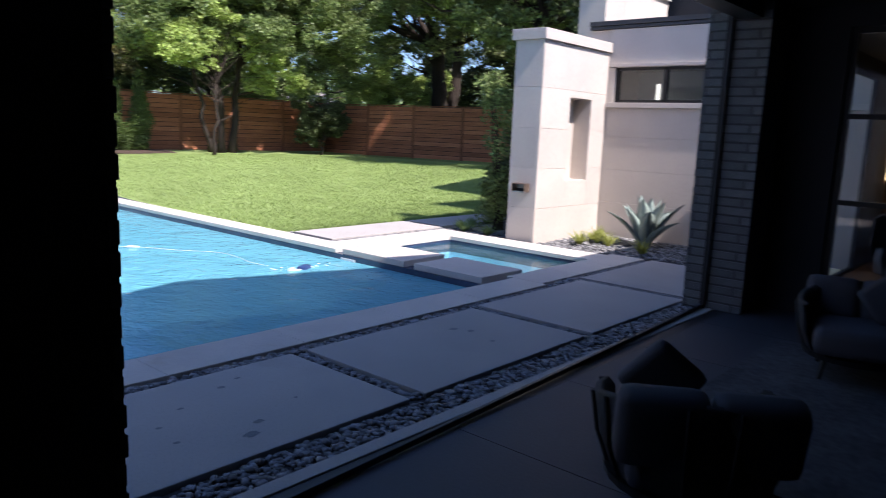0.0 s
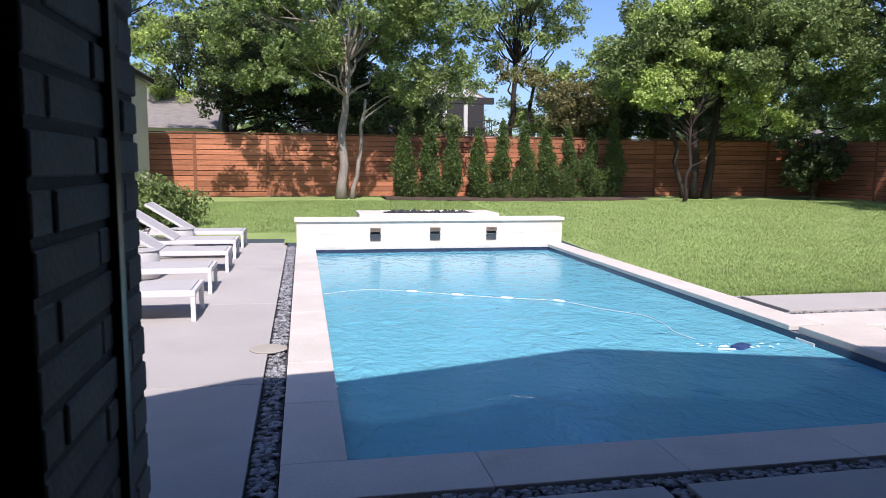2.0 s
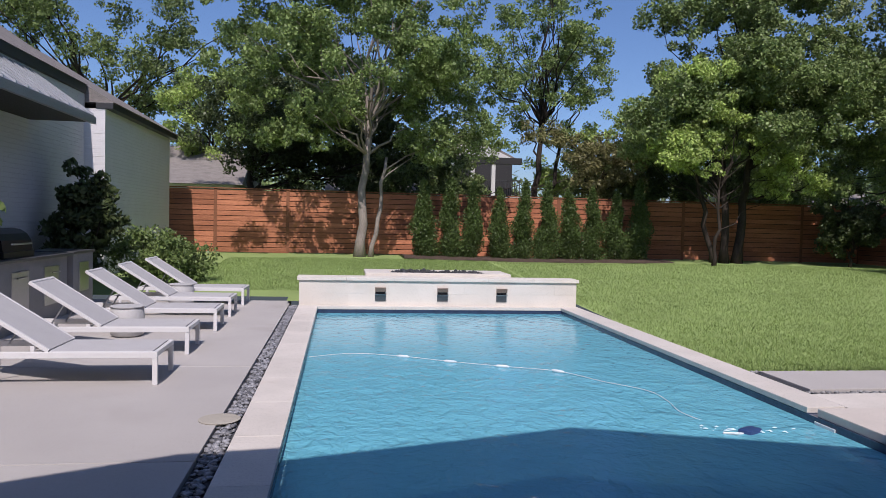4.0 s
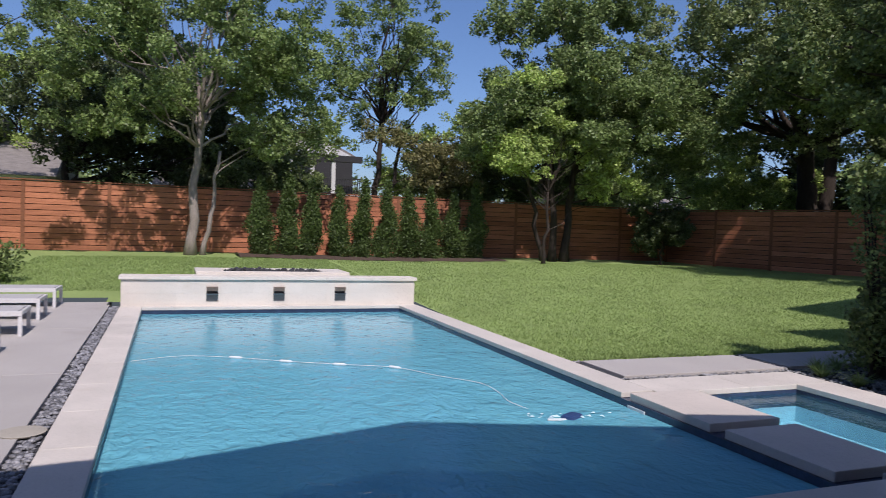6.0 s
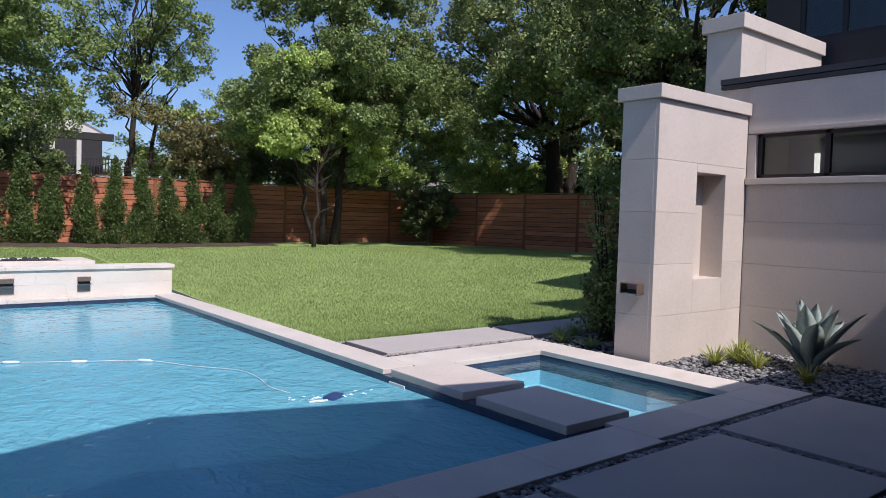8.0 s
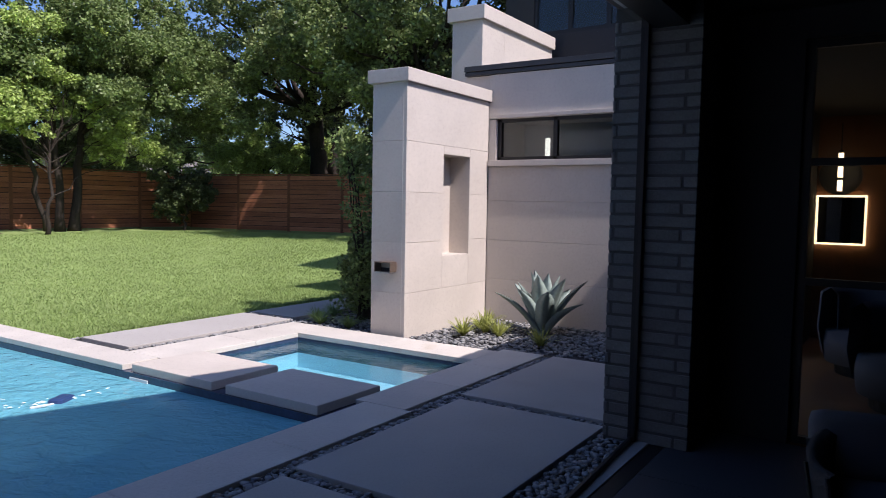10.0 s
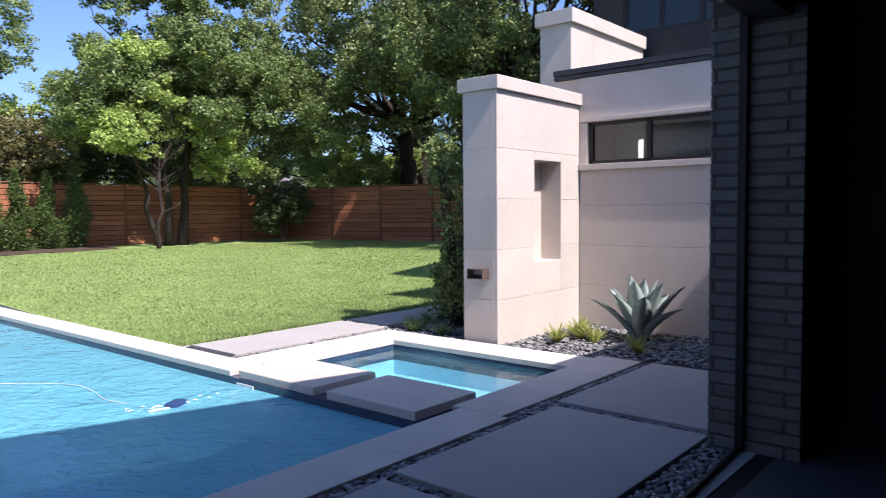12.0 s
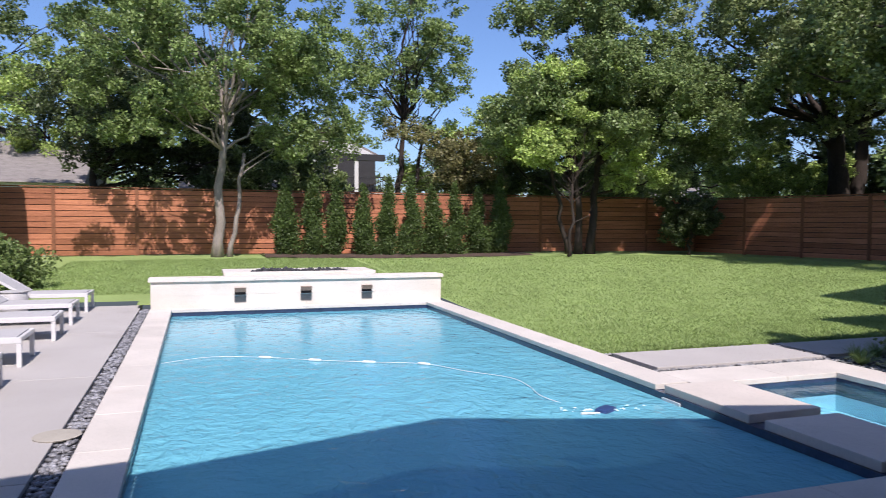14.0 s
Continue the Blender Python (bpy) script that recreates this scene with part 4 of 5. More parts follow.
tree("corner_shrub", "dark evergreen shrub in the fence corner", 18.6, 19.9, [(0, 0, 0.1, 0, 1.2, 0.06)], [(0, 0, 1.35, 1.15, 0.9, 1.2), (-0.3, 0, 2.2, 0.9, 0.8, 0.9)], 34, 13125, 0.117, leaf_dark, bark_dark, 25, 0.5)

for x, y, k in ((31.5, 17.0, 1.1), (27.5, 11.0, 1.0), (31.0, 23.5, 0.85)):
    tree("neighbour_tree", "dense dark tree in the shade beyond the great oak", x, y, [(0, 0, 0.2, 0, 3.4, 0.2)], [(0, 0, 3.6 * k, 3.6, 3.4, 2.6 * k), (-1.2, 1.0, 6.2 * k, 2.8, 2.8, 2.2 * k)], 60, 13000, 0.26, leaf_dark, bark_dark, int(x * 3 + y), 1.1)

# far woods close the horizon
r = random.Random(7)
woods_c, woods_r = [], []
for i in range(260):
    a = radians(r.uniform(-62, 100))
    d = r.uniform(58, 80)
    for k in range(3):
        woods_c.append((d * math.sin(a) + r.uniform(-3, 3), d * math.cos(a) + r.uniform(-3, 3), r.uniform(1.0, 6.5) * (0.7 + 0.3 * math.sin(i))))
        woods_r.append(r.uniform(1.6, 3.0))
wood = leaves("far_trees", woods_c, woods_r, 60000, 0.62, leaf_oak, None, 77)
tagged(wood, "line of distant green trees beyond the houses", "trees", "", "stuff")

# ---- arborvitae hedge ----
def cypress(seed):
    r = random.Random(seed)
    t = thing("arborvitae", "narrow conical green arborvitae in dark mulch", "shrub", (0, 0, 0), 0, "arborvitae hedge")
    cs, rs = [], []
    for i in range(46):
        z = 0.12 + 2.62 * (i / 45) ** 0.95
        w = 0.40 * (1 - ((z - 0.1) / 2.85) ** 1.7) + 0.03
        a = r.uniform(0, 6.28)
        k = r.uniform(0.2, 0.75)
        cs.append((w * k * math.cos(a), w * k * math.sin(a), z))
        rs.append(w * 0.55 + 0.05)
    part("stem", tube([(0, 0, -0.1), (0, 0, 1.0), (0.02, 0, 2.2)], [0.035, 0.03, 0.012], 6), bark_dark, t)
    leaves("crown", cs, rs, 13500, 0.066, leaf_cypress, t, seed, 1.5, 1.5)
    return t


HEDGE = [(3.22 + i * 0.86, 20.75) for i in range(10)]
makers = [cypress(31), cypress(32), cypress(33)]
for i, (x, y) in enumerate(HEDGE):
    r = random.Random(100 + i)
    m = pose(x + r.uniform(-0.03, 0.03), y, ground_z(x, y) - 0.02, r.uniform(-1.5, 1.5), r.uniform(-1.5, 1.5), r.uniform(0, 360))
    k = r.uniform(0.90, 1.06)
    if i < 3:
        makers[i].matrix_basis = m
        c = makers[i]
    else:
        c = copy_thing(makers[i % 3], m)
    c.scale = (k * 1.04, k * 1.04, r.uniform(0.88, 1.05))
# mulch bed under the hedge
mv, mf = [], []
for i in range(41):
    x = 2.5 + i * 0.235
    for j, y in enumerate((19.75 + 0.12 * math.sin(i * 0.7), 20.3, 21.0, 21.9)):
        mv.append((x, y, ground_z(x, y) + (0.015 if j in (0, 3) else 0.07) + 0.012 * math.sin(i * 2.3 + j)))
    if i:
        for j in range(3):
            a = (i - 1) * 4 + j
            mf.append((a, a + 4, a + 5, a + 1))
tagged(raw("mulch_bed", mv, mf, mulch_mat, smooth=True), "dark bark mulch bed under the hedge", "mulch bed", "", "structure")

# ---- shrubs by the left house ----
def shrub(name, label, x, y, z, blobs, clumps, count, size, mat, seed, clump=0.3):
    r = random.Random(seed)
    t = thing(name, label, "shrub", (x, y, z))
    cs, rs = [], []
    for i in range(clumps):
        c = r.choice(blobs)
        d = Vector((r.gauss(0, 1), r.gauss(0, 1), r.gauss(0, 1))).normalized() * r.uniform(0.5, 1.0)
        cs.append((c[0] + d.x * c[3], c[1] + d.y * c[4], max(0.1, c[2] + d.z * c[5])))
        rs.append(clump * r.uniform(0.6, 1.2))
    for k in range(min(8, clumps)):
        bm = bmesh.new()
        add_tube(bm, bent((r.uniform(-0.1, 0.1), r.uniform(-0.1, 0.1), 0), cs[k], r, 0.06, 4), [0.025, 0.02, 0.016, 0.012, 0.008], 5)
        part("stem", bm, bark_dark, t)
    leaves("crown", cs, rs, count, size, mat, t, seed, 0.9, 0.3)
    return t


shrub("round_shrub", "rounded glossy green shrub at the lawn's edge", -3.75, 13.3, 0.05, [(0, 0, 0.75, 1.05, 0.9, 0.65), (0.5, 0.1, 0.6, 0.8, 0.7, 0.5)], 90, 10000, 0.085, leaf_glossy, 41, 0.28)
shrub("tall_shrub", "tall dark holly against the house wall", -4.75, 11.5, 0.0, [(0, 0, 1.2, 0.55, 0.6, 1.0), (0.1, 0, 2.1, 0.45, 0.45, 0.7), (0.45, 0, 1.6, 0.4, 0.4, 0.6), (-0.1, -0.2, 0.6, 0.65, 0.6, 0.5)], 90, 9500, 0.12, leaf_dark, 42, 0.2)
shrub("side_shrub", "leafy green shrub beside the grill counter", -4.35, 6.1, 0.0, [(0, 0, 1.3, 0.40, 0.40, 1.0)], 34, 2600, 0.11, leaf_mid, 43, 0.22)
shrub("wall_shrub", "tall wispy shrub behind the garden wall", 8.45, 2.65, 0.0, [(0, 0, 1.3, 0.18, 0.3, 1.0), (0.0, 0.2, 2.2, 0.24, 0.3, 0.5), (-0.05, 0.1, 0.6, 0.16, 0.25, 0.5)], 60, 4200, 0.065, leaf_glossy, 44, 0.19)
shrub("wall_shrub", "dark leafy shrub behind the garden wall", 9.4, 3.0, 0.0, [(0, 0, 1.1, 0.5, 0.4, 0.9)], 34, 4000, 0.085, leaf_dark, 45, 0.26)


def strap_plant(name, label, x, y, blades, length, width, mat, seed, z=-0.04, rise=0.75):
    """Arching strap leaves from one root."""
    r = random.Random(seed)
    bm = bmesh.new()
    for i in range(blades):
        a, lean, l = r.uniform(0, 6.28), r.uniform(0.25, 1.1), length * r.uniform(0.6, 1.1)
        side = Vector((-math.sin(a), math.cos(a), 0)) * width / 2
        last = None
        for k in range(6):
            t = k / 5
            c = Vector((math.cos(a) * l * lean * t * 0.75, math.sin(a) * l * lean * t * 0.75, l * rise * (t - 0.5 * lean * t * t)))
            w = side * (1 - t) ** 0.6 + side * 0.05
            pair = (bm.verts.new(c - w), bm.verts.new(c + w))
            if last:
                bm.faces.new((last[0], last[1], pair[1], pair[0]))
            last = pair
    t = thing(name, label, "plant", (x, y, z))
    part("blades", bm, mat, t)
    return t


for i, (x, y) in enumerate(((8.62, 0.58), (8.95, 1.02), (8.42, 0.98), (8.36, -0.12), (9.25, 1.1), (8.75, 0.85))):
    strap_plant("strap_grass", "tuft of yellow-green strap leaves in gravel", x, y, 60, 0.42, 0.022, ivory_grass, 50 + i)
for i, (x, y) in enumerate(((7.95, 2.45), (8.2, 3.25), (7.95, 2.95), (8.6, 3.3), (9.1, 3.35))):
    strap_plant("fine_grass", "tuft of fine dark green grass beside the garden wall", x, y, 110, 0.42, 0.012, blade_mat, 60 + i, -0.04, 0.6)


def agave(x, y, z, seed):
    """A rosette of thick, channelled, pointed leaves."""
    r = random.Random(seed)
    t = thing("agave", "large blue-grey agave rosette in dark gravel", "agave", (x, y, z))
    for i in range(17):
        a = i * 2.399
        lean = 0.10 + 0.74 * (i / 16)
        l = r.uniform(0.74, 0.92) * (1.0 - 0.12 * lean)
        bm = bmesh.new()
        out = Vector((math.cos(a), math.sin(a), 0))
        side = Vector((-math.sin(a), math.cos(a), 0))
        rows = []
        for k in range(8):
            q = k / 7
            ang = math.pi / 2 - lean * (0.75 + 0.35 * q)
            c = out * (0.05 + l * q * math.cos(ang)) + Vector((0, 0, 0.02 + l * q * math.sin(ang)))
            nrm = (out * -math.sin(ang) + Vector((0, 0, math.cos(ang))))
            w = 0.112 * (0.7 + 1.1 * q - 1.8 * q ** 3.2) if q < 1 else 0.002
            w = max(w, 0.002)
            th = 0.022 * (1 - q) + 0.002
            rows.append([bm.verts.new(c - side * w + nrm * w * 0.45), bm.verts.new(c + nrm * 0.004), bm.verts.new(c + side * w + nrm * w * 0.45), bm.verts.new(c - nrm * th)])
        for p, q in zip(rows, rows[1:]):
            for k in range(4):
                bm.faces.new((p[k], p[(k + 1) % 4], q[(k + 1) % 4], q[k]))
        bmesh.ops.recalc_face_normals(bm, faces=bm.faces)
        part("leaf", bm, agave_mat, t, smooth=True)
    return t


agave(9.05, 0.18, -0.03, 3)


# ---- pebbles and grass blades ----
def scatter(name, label, mat, rects, pitch, size, seed, z=-0.03, keep=None):
    """Loose rounded stones, each a small squashed solid."""
    r = np.random.RandomState(seed)
    pts = []
    for x0, x1, y0, y1 in rects:
        n = int((x1 - x0) * (y1 - y0) / pitch ** 2)
        q = np.column_stack((r.uniform(x0 + size * 0.4, x1 - size * 0.4, n), r.uniform(y0 + size * 0.4, y1 - size * 0.4, n)))
        pts.append(q)
    p = np.vstack(pts)
    bm = bmesh.new()
    bmesh.ops.create_icosphere(bm, subdivisions=1, radius=0.5)
    base = np.array([v.co[:] for v in bm.verts])
    tri = np.array([[v.index for v in f.verts] for f in bm.faces])
    bm.free()
    n, k = len(p), len(base)
    s = size * r.uniform(0.55, 1.25, (n, 1, 1))
    sh = np.stack((r.uniform(0.8, 1.35, n), r.uniform(0.65, 1.0, n), r.uniform(0.40, 0.6, n)), 1)[:, None, :]
    a = r.uniform(0, 6.28, n)
    v = base[None] * sh * s
    x = v[..., 0] * np.cos(a)[:, None] - v[..., 1] * np.sin(a)[:, None] + p[:, :1]
    y = v[..., 0] * np.sin(a)[:, None] + v[..., 1] * np.cos(a)[:, None] + p[:, 1:]
    zz = v[..., 2] + z + r.uniform(0, size * 0.25, (n, 1))
    co = np.stack((x, y, zz), -1).reshape(-1)
    f = (tri[None] + (np.arange(n) * k)[:, None, None]).reshape(-1)
    me = bpy.data.meshes.new(name)
    me.vertices.add(n * k), me.loops.add(len(f)), me.polygons.add(len(f) // 3)
    me.vertices.foreach_set("co", co)
    me.loops.foreach_set("vertex_index", f)
    me.polygons.foreach_set("loop_start", np.arange(len(f) // 3) * 3)
    me.polygons.foreach_set("loop_total", np.full(len(f) // 3, 3))
    me.update(calc_edges=True)
    me.shade_smooth()
    me.materials.append(mat)
    return tagged(new(name, me), label, "pebbles", "", "stuff")


scatter("pebbles", "smooth dark river pebbles between the pavers", pebble_mat,
        [(-0.62, 8.1, -0.615, -0.475), (5.30, 7.86, -0.50, -0.41), (-0.62, 8.1, -2.125, -1.85), (1.635, 1.765, -1.84, -0.62), (3.765, 3.885, -1.84, -0.62), (5.825, 5.945, -1.84, -0.60), (-0.62, -0.51, -1.84, -0.62)], 0.030, 0.052, 3)
scatter("pebbles", "grey pebbles in the channel beside the pool", pebble_mat, [(-0.555, -0.385, -0.46, 10.8)], 0.031, 0.055, 4)
scatter("gravel", "loose grey gravel round the agave and the garden wall", chip_mat, [(8.06, 9.79, -2.1, 1.44), (7.73, 8.05, -0.4, 1.44)], 0.045, 0.055, 5)
scatter("gravel", "dark gravel round the lawn pavers", chip_mat, [(5.29, 10.3, 4.37, 4.45), (5.29, 10.3, 3.29, 3.43), (7.87, 7.99, 3.44, 4.36), (7.73, 9.79, 1.98, 3.28)], 0.045, 0.05, 6)
structure("planting_bed", box(7.72, 9.80, -2.1, 3.28, -0.22, -0.045), soil, "dark gravel planting bed by the house wing", "bed")


def blades(name, label, n, seed):
    r = np.random.RandomState(seed)
    x = r.uniform(5.3, 20.0, n)
    y = 4.46 + 15.0 * r.uniform(0, 1, n) ** 1.6
    left = r.uniform(0, 1, n) < 0.25
    x[left] = r.uniform(-3.0, 5.2, left.sum())
    y[left] = r.uniform(12.3, 19.5, left.sum())
    z = np.array([ground_z(a, b) for a, b in zip(x, y)]) - 0.003
    h = r.uniform(0.03, 0.06, n)
    a = r.uniform(0, 6.28, n)
    w = r.uniform(0.006, 0.011, n)
    lx, ly = r.normal(0, 0.025, n), r.normal(0, 0.025, n)
    v = np.empty((n, 3, 3))
    v[:, 0] = np.column_stack((x - np.cos(a) * w, y - np.sin(a) * w, z))
    v[:, 1] = np.column_stack((x + np.cos(a) * w, y + np.sin(a) * w, z))
    v[:, 2] = np.column_stack((x + lx, y + ly, z + h))
    me = bpy.data.meshes.new(name)
    me.vertices.add(n * 3), me.loops.add(n * 3), me.polygons.add(n)
    me.vertices.foreach_set("co", v.ravel())
    me.loops.foreach_set("vertex_index", np.arange(n * 3))
    me.polygons.foreach_set("loop_start", np.arange(n) * 3)
    me.polygons.foreach_set("loop_total", np.full(n, 3))
    me.update(calc_edges=True)
    me.materials.append(blade_mat)
    return tagged(new(name, me), label, "grass", "", "stuff")


blades("grass", "short mown green grass blades", 220000, 9)

# ---- neighbouring and adjoining houses ----
annexe = thing("pool_house", "white brick pool house with a shingled roof", "house", kind="structure")
part("wall", box(-12.0, -5.45, -2.0, 14.0, -0.1, 4.42), house_brick, annexe, "pale grey painted brick wall")
part("far_wall", box(-12.0, -5.0, 14.0, 20.3, -0.1, 4.10), white_brick, annexe, "white painted brick wall")
part("eave", box(-5.75, -5.40, -2.3, 13.96, 4.43, 4.62, 0.01), grey_metal, annexe, "dark metal gutter and eave")
part("eave", box(-5.2, -4.82, 13.98, 20.6, 4.10, 4.24, 0.01), grey_metal, annexe, "dark metal gutter and eave")
part("roof", extrude_poly([(-5.38, -2.4, 4.625), (-12.4, -2.4, 4.625), (-8.8, -2.4, 6.9)], (0, 16.4, 0)), shingle, annexe)
part("roof", extrude_poly([(-4.78, 14.02, 4.245), (-12.4, 14.02, 4.245), (-8.6, 14.02, 6.5)], (0, 6.6, 0)), shingle, annexe)
canopy = thing("wall_canopy", "metal roofed canopy on the pool house wall", "canopy", kind="structure")
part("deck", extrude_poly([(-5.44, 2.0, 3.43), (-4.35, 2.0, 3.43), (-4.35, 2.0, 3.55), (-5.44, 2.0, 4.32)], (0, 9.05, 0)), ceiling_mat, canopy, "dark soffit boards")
part("sheet", extrude_poly([(-5.44, 1.95, 4.33), (-4.3, 1.95, 3.535), (-4.3, 1.95, 3.56), (-5.44, 1.95, 4.355)], (0, 9.15, 0)), metal_roof, canopy)
for i in range(23):
    y = 2.0 + i * 0.41
    part("seam", extrude_poly([(-5.44, y, 4.355), (-4.3, y, 3.56), (-4.3, y, 3.595), (-5.44, y, 4.39)], (0, 0.03, 0)), metal_roof, canopy)
part("gutter", box(-4.34, -4.27, 1.95, 11.12, 3.40, 3.53, 0.01), metal_roof, canopy)

n1 = thing("neighbour_house", "low brown shingle house with a brick chimney", "house", kind="structure")
part("wall", box(-13.0, -4.3, 29.5, 37.0, 0, 3.1), white_brick, n1)
part("roof", extrude_poly([(-13.5, 29.0, 3.1), (-13.5, 37.5, 3.1), (-13.5, 33.2, 5.1)], (9.6, 0, 0)), shingle, n1)
part("chimney", box(-7.0, -6.3, 32.4, 33.2, 4.0, 5.6), brick_mat, n1, "brick chimney")
n2 = thing("neighbour_house", "white gabled house with a columned porch", "house", kind="structure")
part("wall", box(2.0, 10.4, 38.0, 46.0, 0, 5.45), dark_wall, n2)
part("gable", extrude_poly([(5.9, 37.9, 5.55), (10.3, 37.9, 5.55), (8.1, 37.9, 6.55)], (0, 0.2, 0)), frame_white, n2, "white boarded gable")
part("roof", extrude_poly([(5.5, 37.95, 5.5), (10.7, 37.95, 5.5), (8.1, 37.95, 6.75)], (0, 8.5, 0)), shingle, n2)
part("roof", extrude_poly([(-0.5, 36.6, 3.3), (-0.5, 46, 3.3), (-0.5, 41, 5.4)], (5.6, 0, 0)), shingle, n2)
part("porch_beam", box(5.6, 10.6, 36.4, 36.7, 5.05, 5.42, 0.02), dark_wall, n2)
for x in (6.6, 7.75, 8.95):
    part("column", box(x - 0.11, x + 0.11, 36.45, 36.67, 0.3, 5.05, 0.01), frame_white, n2, "white porch column")
part("handrail", box(5.6, 10.6, 36.5, 36.6, 4.1, 4.17), grey_metal, n2)
part("porch_floor", box(5.5, 10.7, 36.4, 38.0, 3.0, 3.25), frame_white, n2)
for i in range(36):
    part("baluster", box(5.65 + i * 0.138, 5.69 + i * 0.138, 36.53, 36.57, 3.25, 4.1), grey_metal, n2)
n3 = thing("neighbour_house", "distant low house with a pale grey roof", "house", kind="structure")
part("wall", box(24.5, 33.0, 36.0, 42.0, 0, 2.9), white_brick, n3)
part("roof", extrude_poly([(24.0, 35.5, 2.9), (24.0, 42.5, 2.9), (24.0, 39, 4.6)], (9.5, 0, 0)), shingle, n3)


# ---- loungers ----
def lounger():
    l = thing("sun_lounger", "white framed sun lounger with grey sling and raised back", "sun lounger", (0, 0, 0), 0, "loungers on the deck")
    # foot end at x = 0, head towards -x; the width runs along y
    for y in (0.0, 0.70):
        part("rail", box(-1.95, 0.0, y, y + 0.04, 0.27, 0.335, 0.006), frame_white, l)
        part("leg", box(-0.05, 0.0, y, y + 0.04, 0.0, 0.268, 0.005), frame_white, l)
        part("leg", box(-1.80, -1.75, y, y + 0.04, 0.0, 0.268, 0.005), frame_white, l)
    part("end_bar", box(-0.045, 0.0, 0.042, 0.698, 0.285, 0.333, 0.006), frame_white, l)
    part("end_bar", box(-1.95, -1.905, 0.042, 0.698, 0.285, 0.333, 0.006), frame_white, l)
    bm = bmesh.new()
    add_box(bm, -1.02, -0.048, 0.035, 0.705, 0.322, 0.342, 0.006)
    part("seat_sling", bm, sling, l, "grey woven sling")
    m = Matrix.Translation((-1.02, 0, 0.335)) @ Matrix.Rotation(radians(33), 4, "Y")
    back = part("backrest", box(-0.92, 0, 0.04, 0.70, 0.0, 0.022, 0.006, m), sling, l, "raised grey woven backrest")
    for y in (0.01, 0.70):
        part("back_rail", box(-0.94, 0.0, y, y + 0.03, -0.015, 0.026, 0.005, m), frame_white, back)
    part("back_bar", box(-0.955, -0.922, 0.01, 0.73, -0.012, 0.028, 0.005, m), frame_white, back)
    for y in (0.08, 0.63):
        part("prop", tube([(-1.45, y, 0.60), (-1.62, y, 0.31)], 0.011, 6), chrome, l, "thin metal prop")
    return l


first = lounger()
for i, y in enumerate((3.86, 5.50, 7.30, 8.87, 10.50)):
    r = random.Random(i)
    m = pose(-1.38 + r.uniform(-0.02, 0.02), y, 0.0, 0, 0, r.uniform(-1.2, 1.2))
    if i == 0:
        first.matrix_basis = m
    else:
        copy_thing(first, m)
for i, (x, y) in enumerate(((-2.5, 6.90), (-2.5, 10.30))):
    t = thing("side_table", "round pale grey drum side table between loungers", "side table", (x, y, 0.0), 0, "drum tables")
    part("drum", lathe([(0.17, 0.0), (0.215, 0.03), (0.23, 0.2), (0.215, 0.39), (0.20, 0.405)], 28), drum_mat, t, smooth=True)
    part("top", lathe([(0.05, 0.4055), (0.225, 0.4055), (0.228, 0.42), (0.21, 0.425), (0.02, 0.425)], 28), drum_mat, t)

# ---- outdoor kitchen ----
kit = thing("grill_counter", "grey stone outdoor kitchen counter with steel doors", "outdoor kitchen", (-4.75, 6.5, 0))
part("base", box(0.0, 0.72, 0.0, 1.45, 0.0, 0.98, 0.008), grey_stone, kit)
part("worktop", box(-0.03, 0.77, -0.03, 2.66, 0.985, 1.03, 0.008), granite, kit, "dark granite worktop")
part("base", box(0.0, 0.68, 1.46, 2.60, 0.0, 0.98, 0.008), grey_stone, kit)
for y in (0.45, 1.65):
    door = part("door", box(0.70 if y < 1 else 0.66, 0.735 if y < 1 else 0.695, y, y + 0.55, 0.25, 0.85, 0.006), chrome, kit, "stainless steel door")
    part("handle", tube([(0.76, y + 0.12, 0.76), (0.76, y + 0.43, 0.76)], 0.012, 8), chrome, door)
side = thing("grill_counter", "short grey stone counter end beside the grill", "outdoor kitchen", (-4.75, 9.18, 0))
part("base", box(0.0, 0.75, 0.0, 0.95, 0.0, 1.0, 0.008), grey_stone, side)
part("worktop", box(-0.03, 0.78, -0.003, 0.98, 1.005, 1.045, 0.008), granite, side)
part("niche_door", box(0.735, 0.765, 0.25, 0.7, 0.35, 0.85, 0.005), chrome, side, "small steel door")
grill = thing("gas_grill", "black covered gas grill on the counter", "grill", (-4.42, 7.45, 1.031))
bm = bmesh.new()
rows = []
for k in range(9):
    a = math.pi * k / 8
    rows.append([bm.verts.new((-0.28 * math.cos(a), y, 0.10 + 0.32 * math.sin(a) ** 0.8)) for y in (-0.48, 0.48)])
for p, q in zip(rows, rows[1:]):
    bm.faces.new((p[0], p[1], q[1], q[0]))
bm.faces.new([p[0] for p in rows][::-1])
bm.faces.new([p[1] for p in rows])
bm.faces.new((rows[0][0], rows[-1][0], rows[-1][1], rows[0][1]))
part("hood", bm, black_metal, grill)
part("firebox", box(-0.30, 0.30, -0.50, 0.50, 0.0, 0.098, 0.01), black_metal, grill)
part("handle", tube([(0.31, -0.3, 0.2), (0.34, -0.3, 0.2), (0.34, 0.3, 0.2), (0.31, 0.3, 0.2)], 0.013, 8), chrome, grill, "steel hood handle")

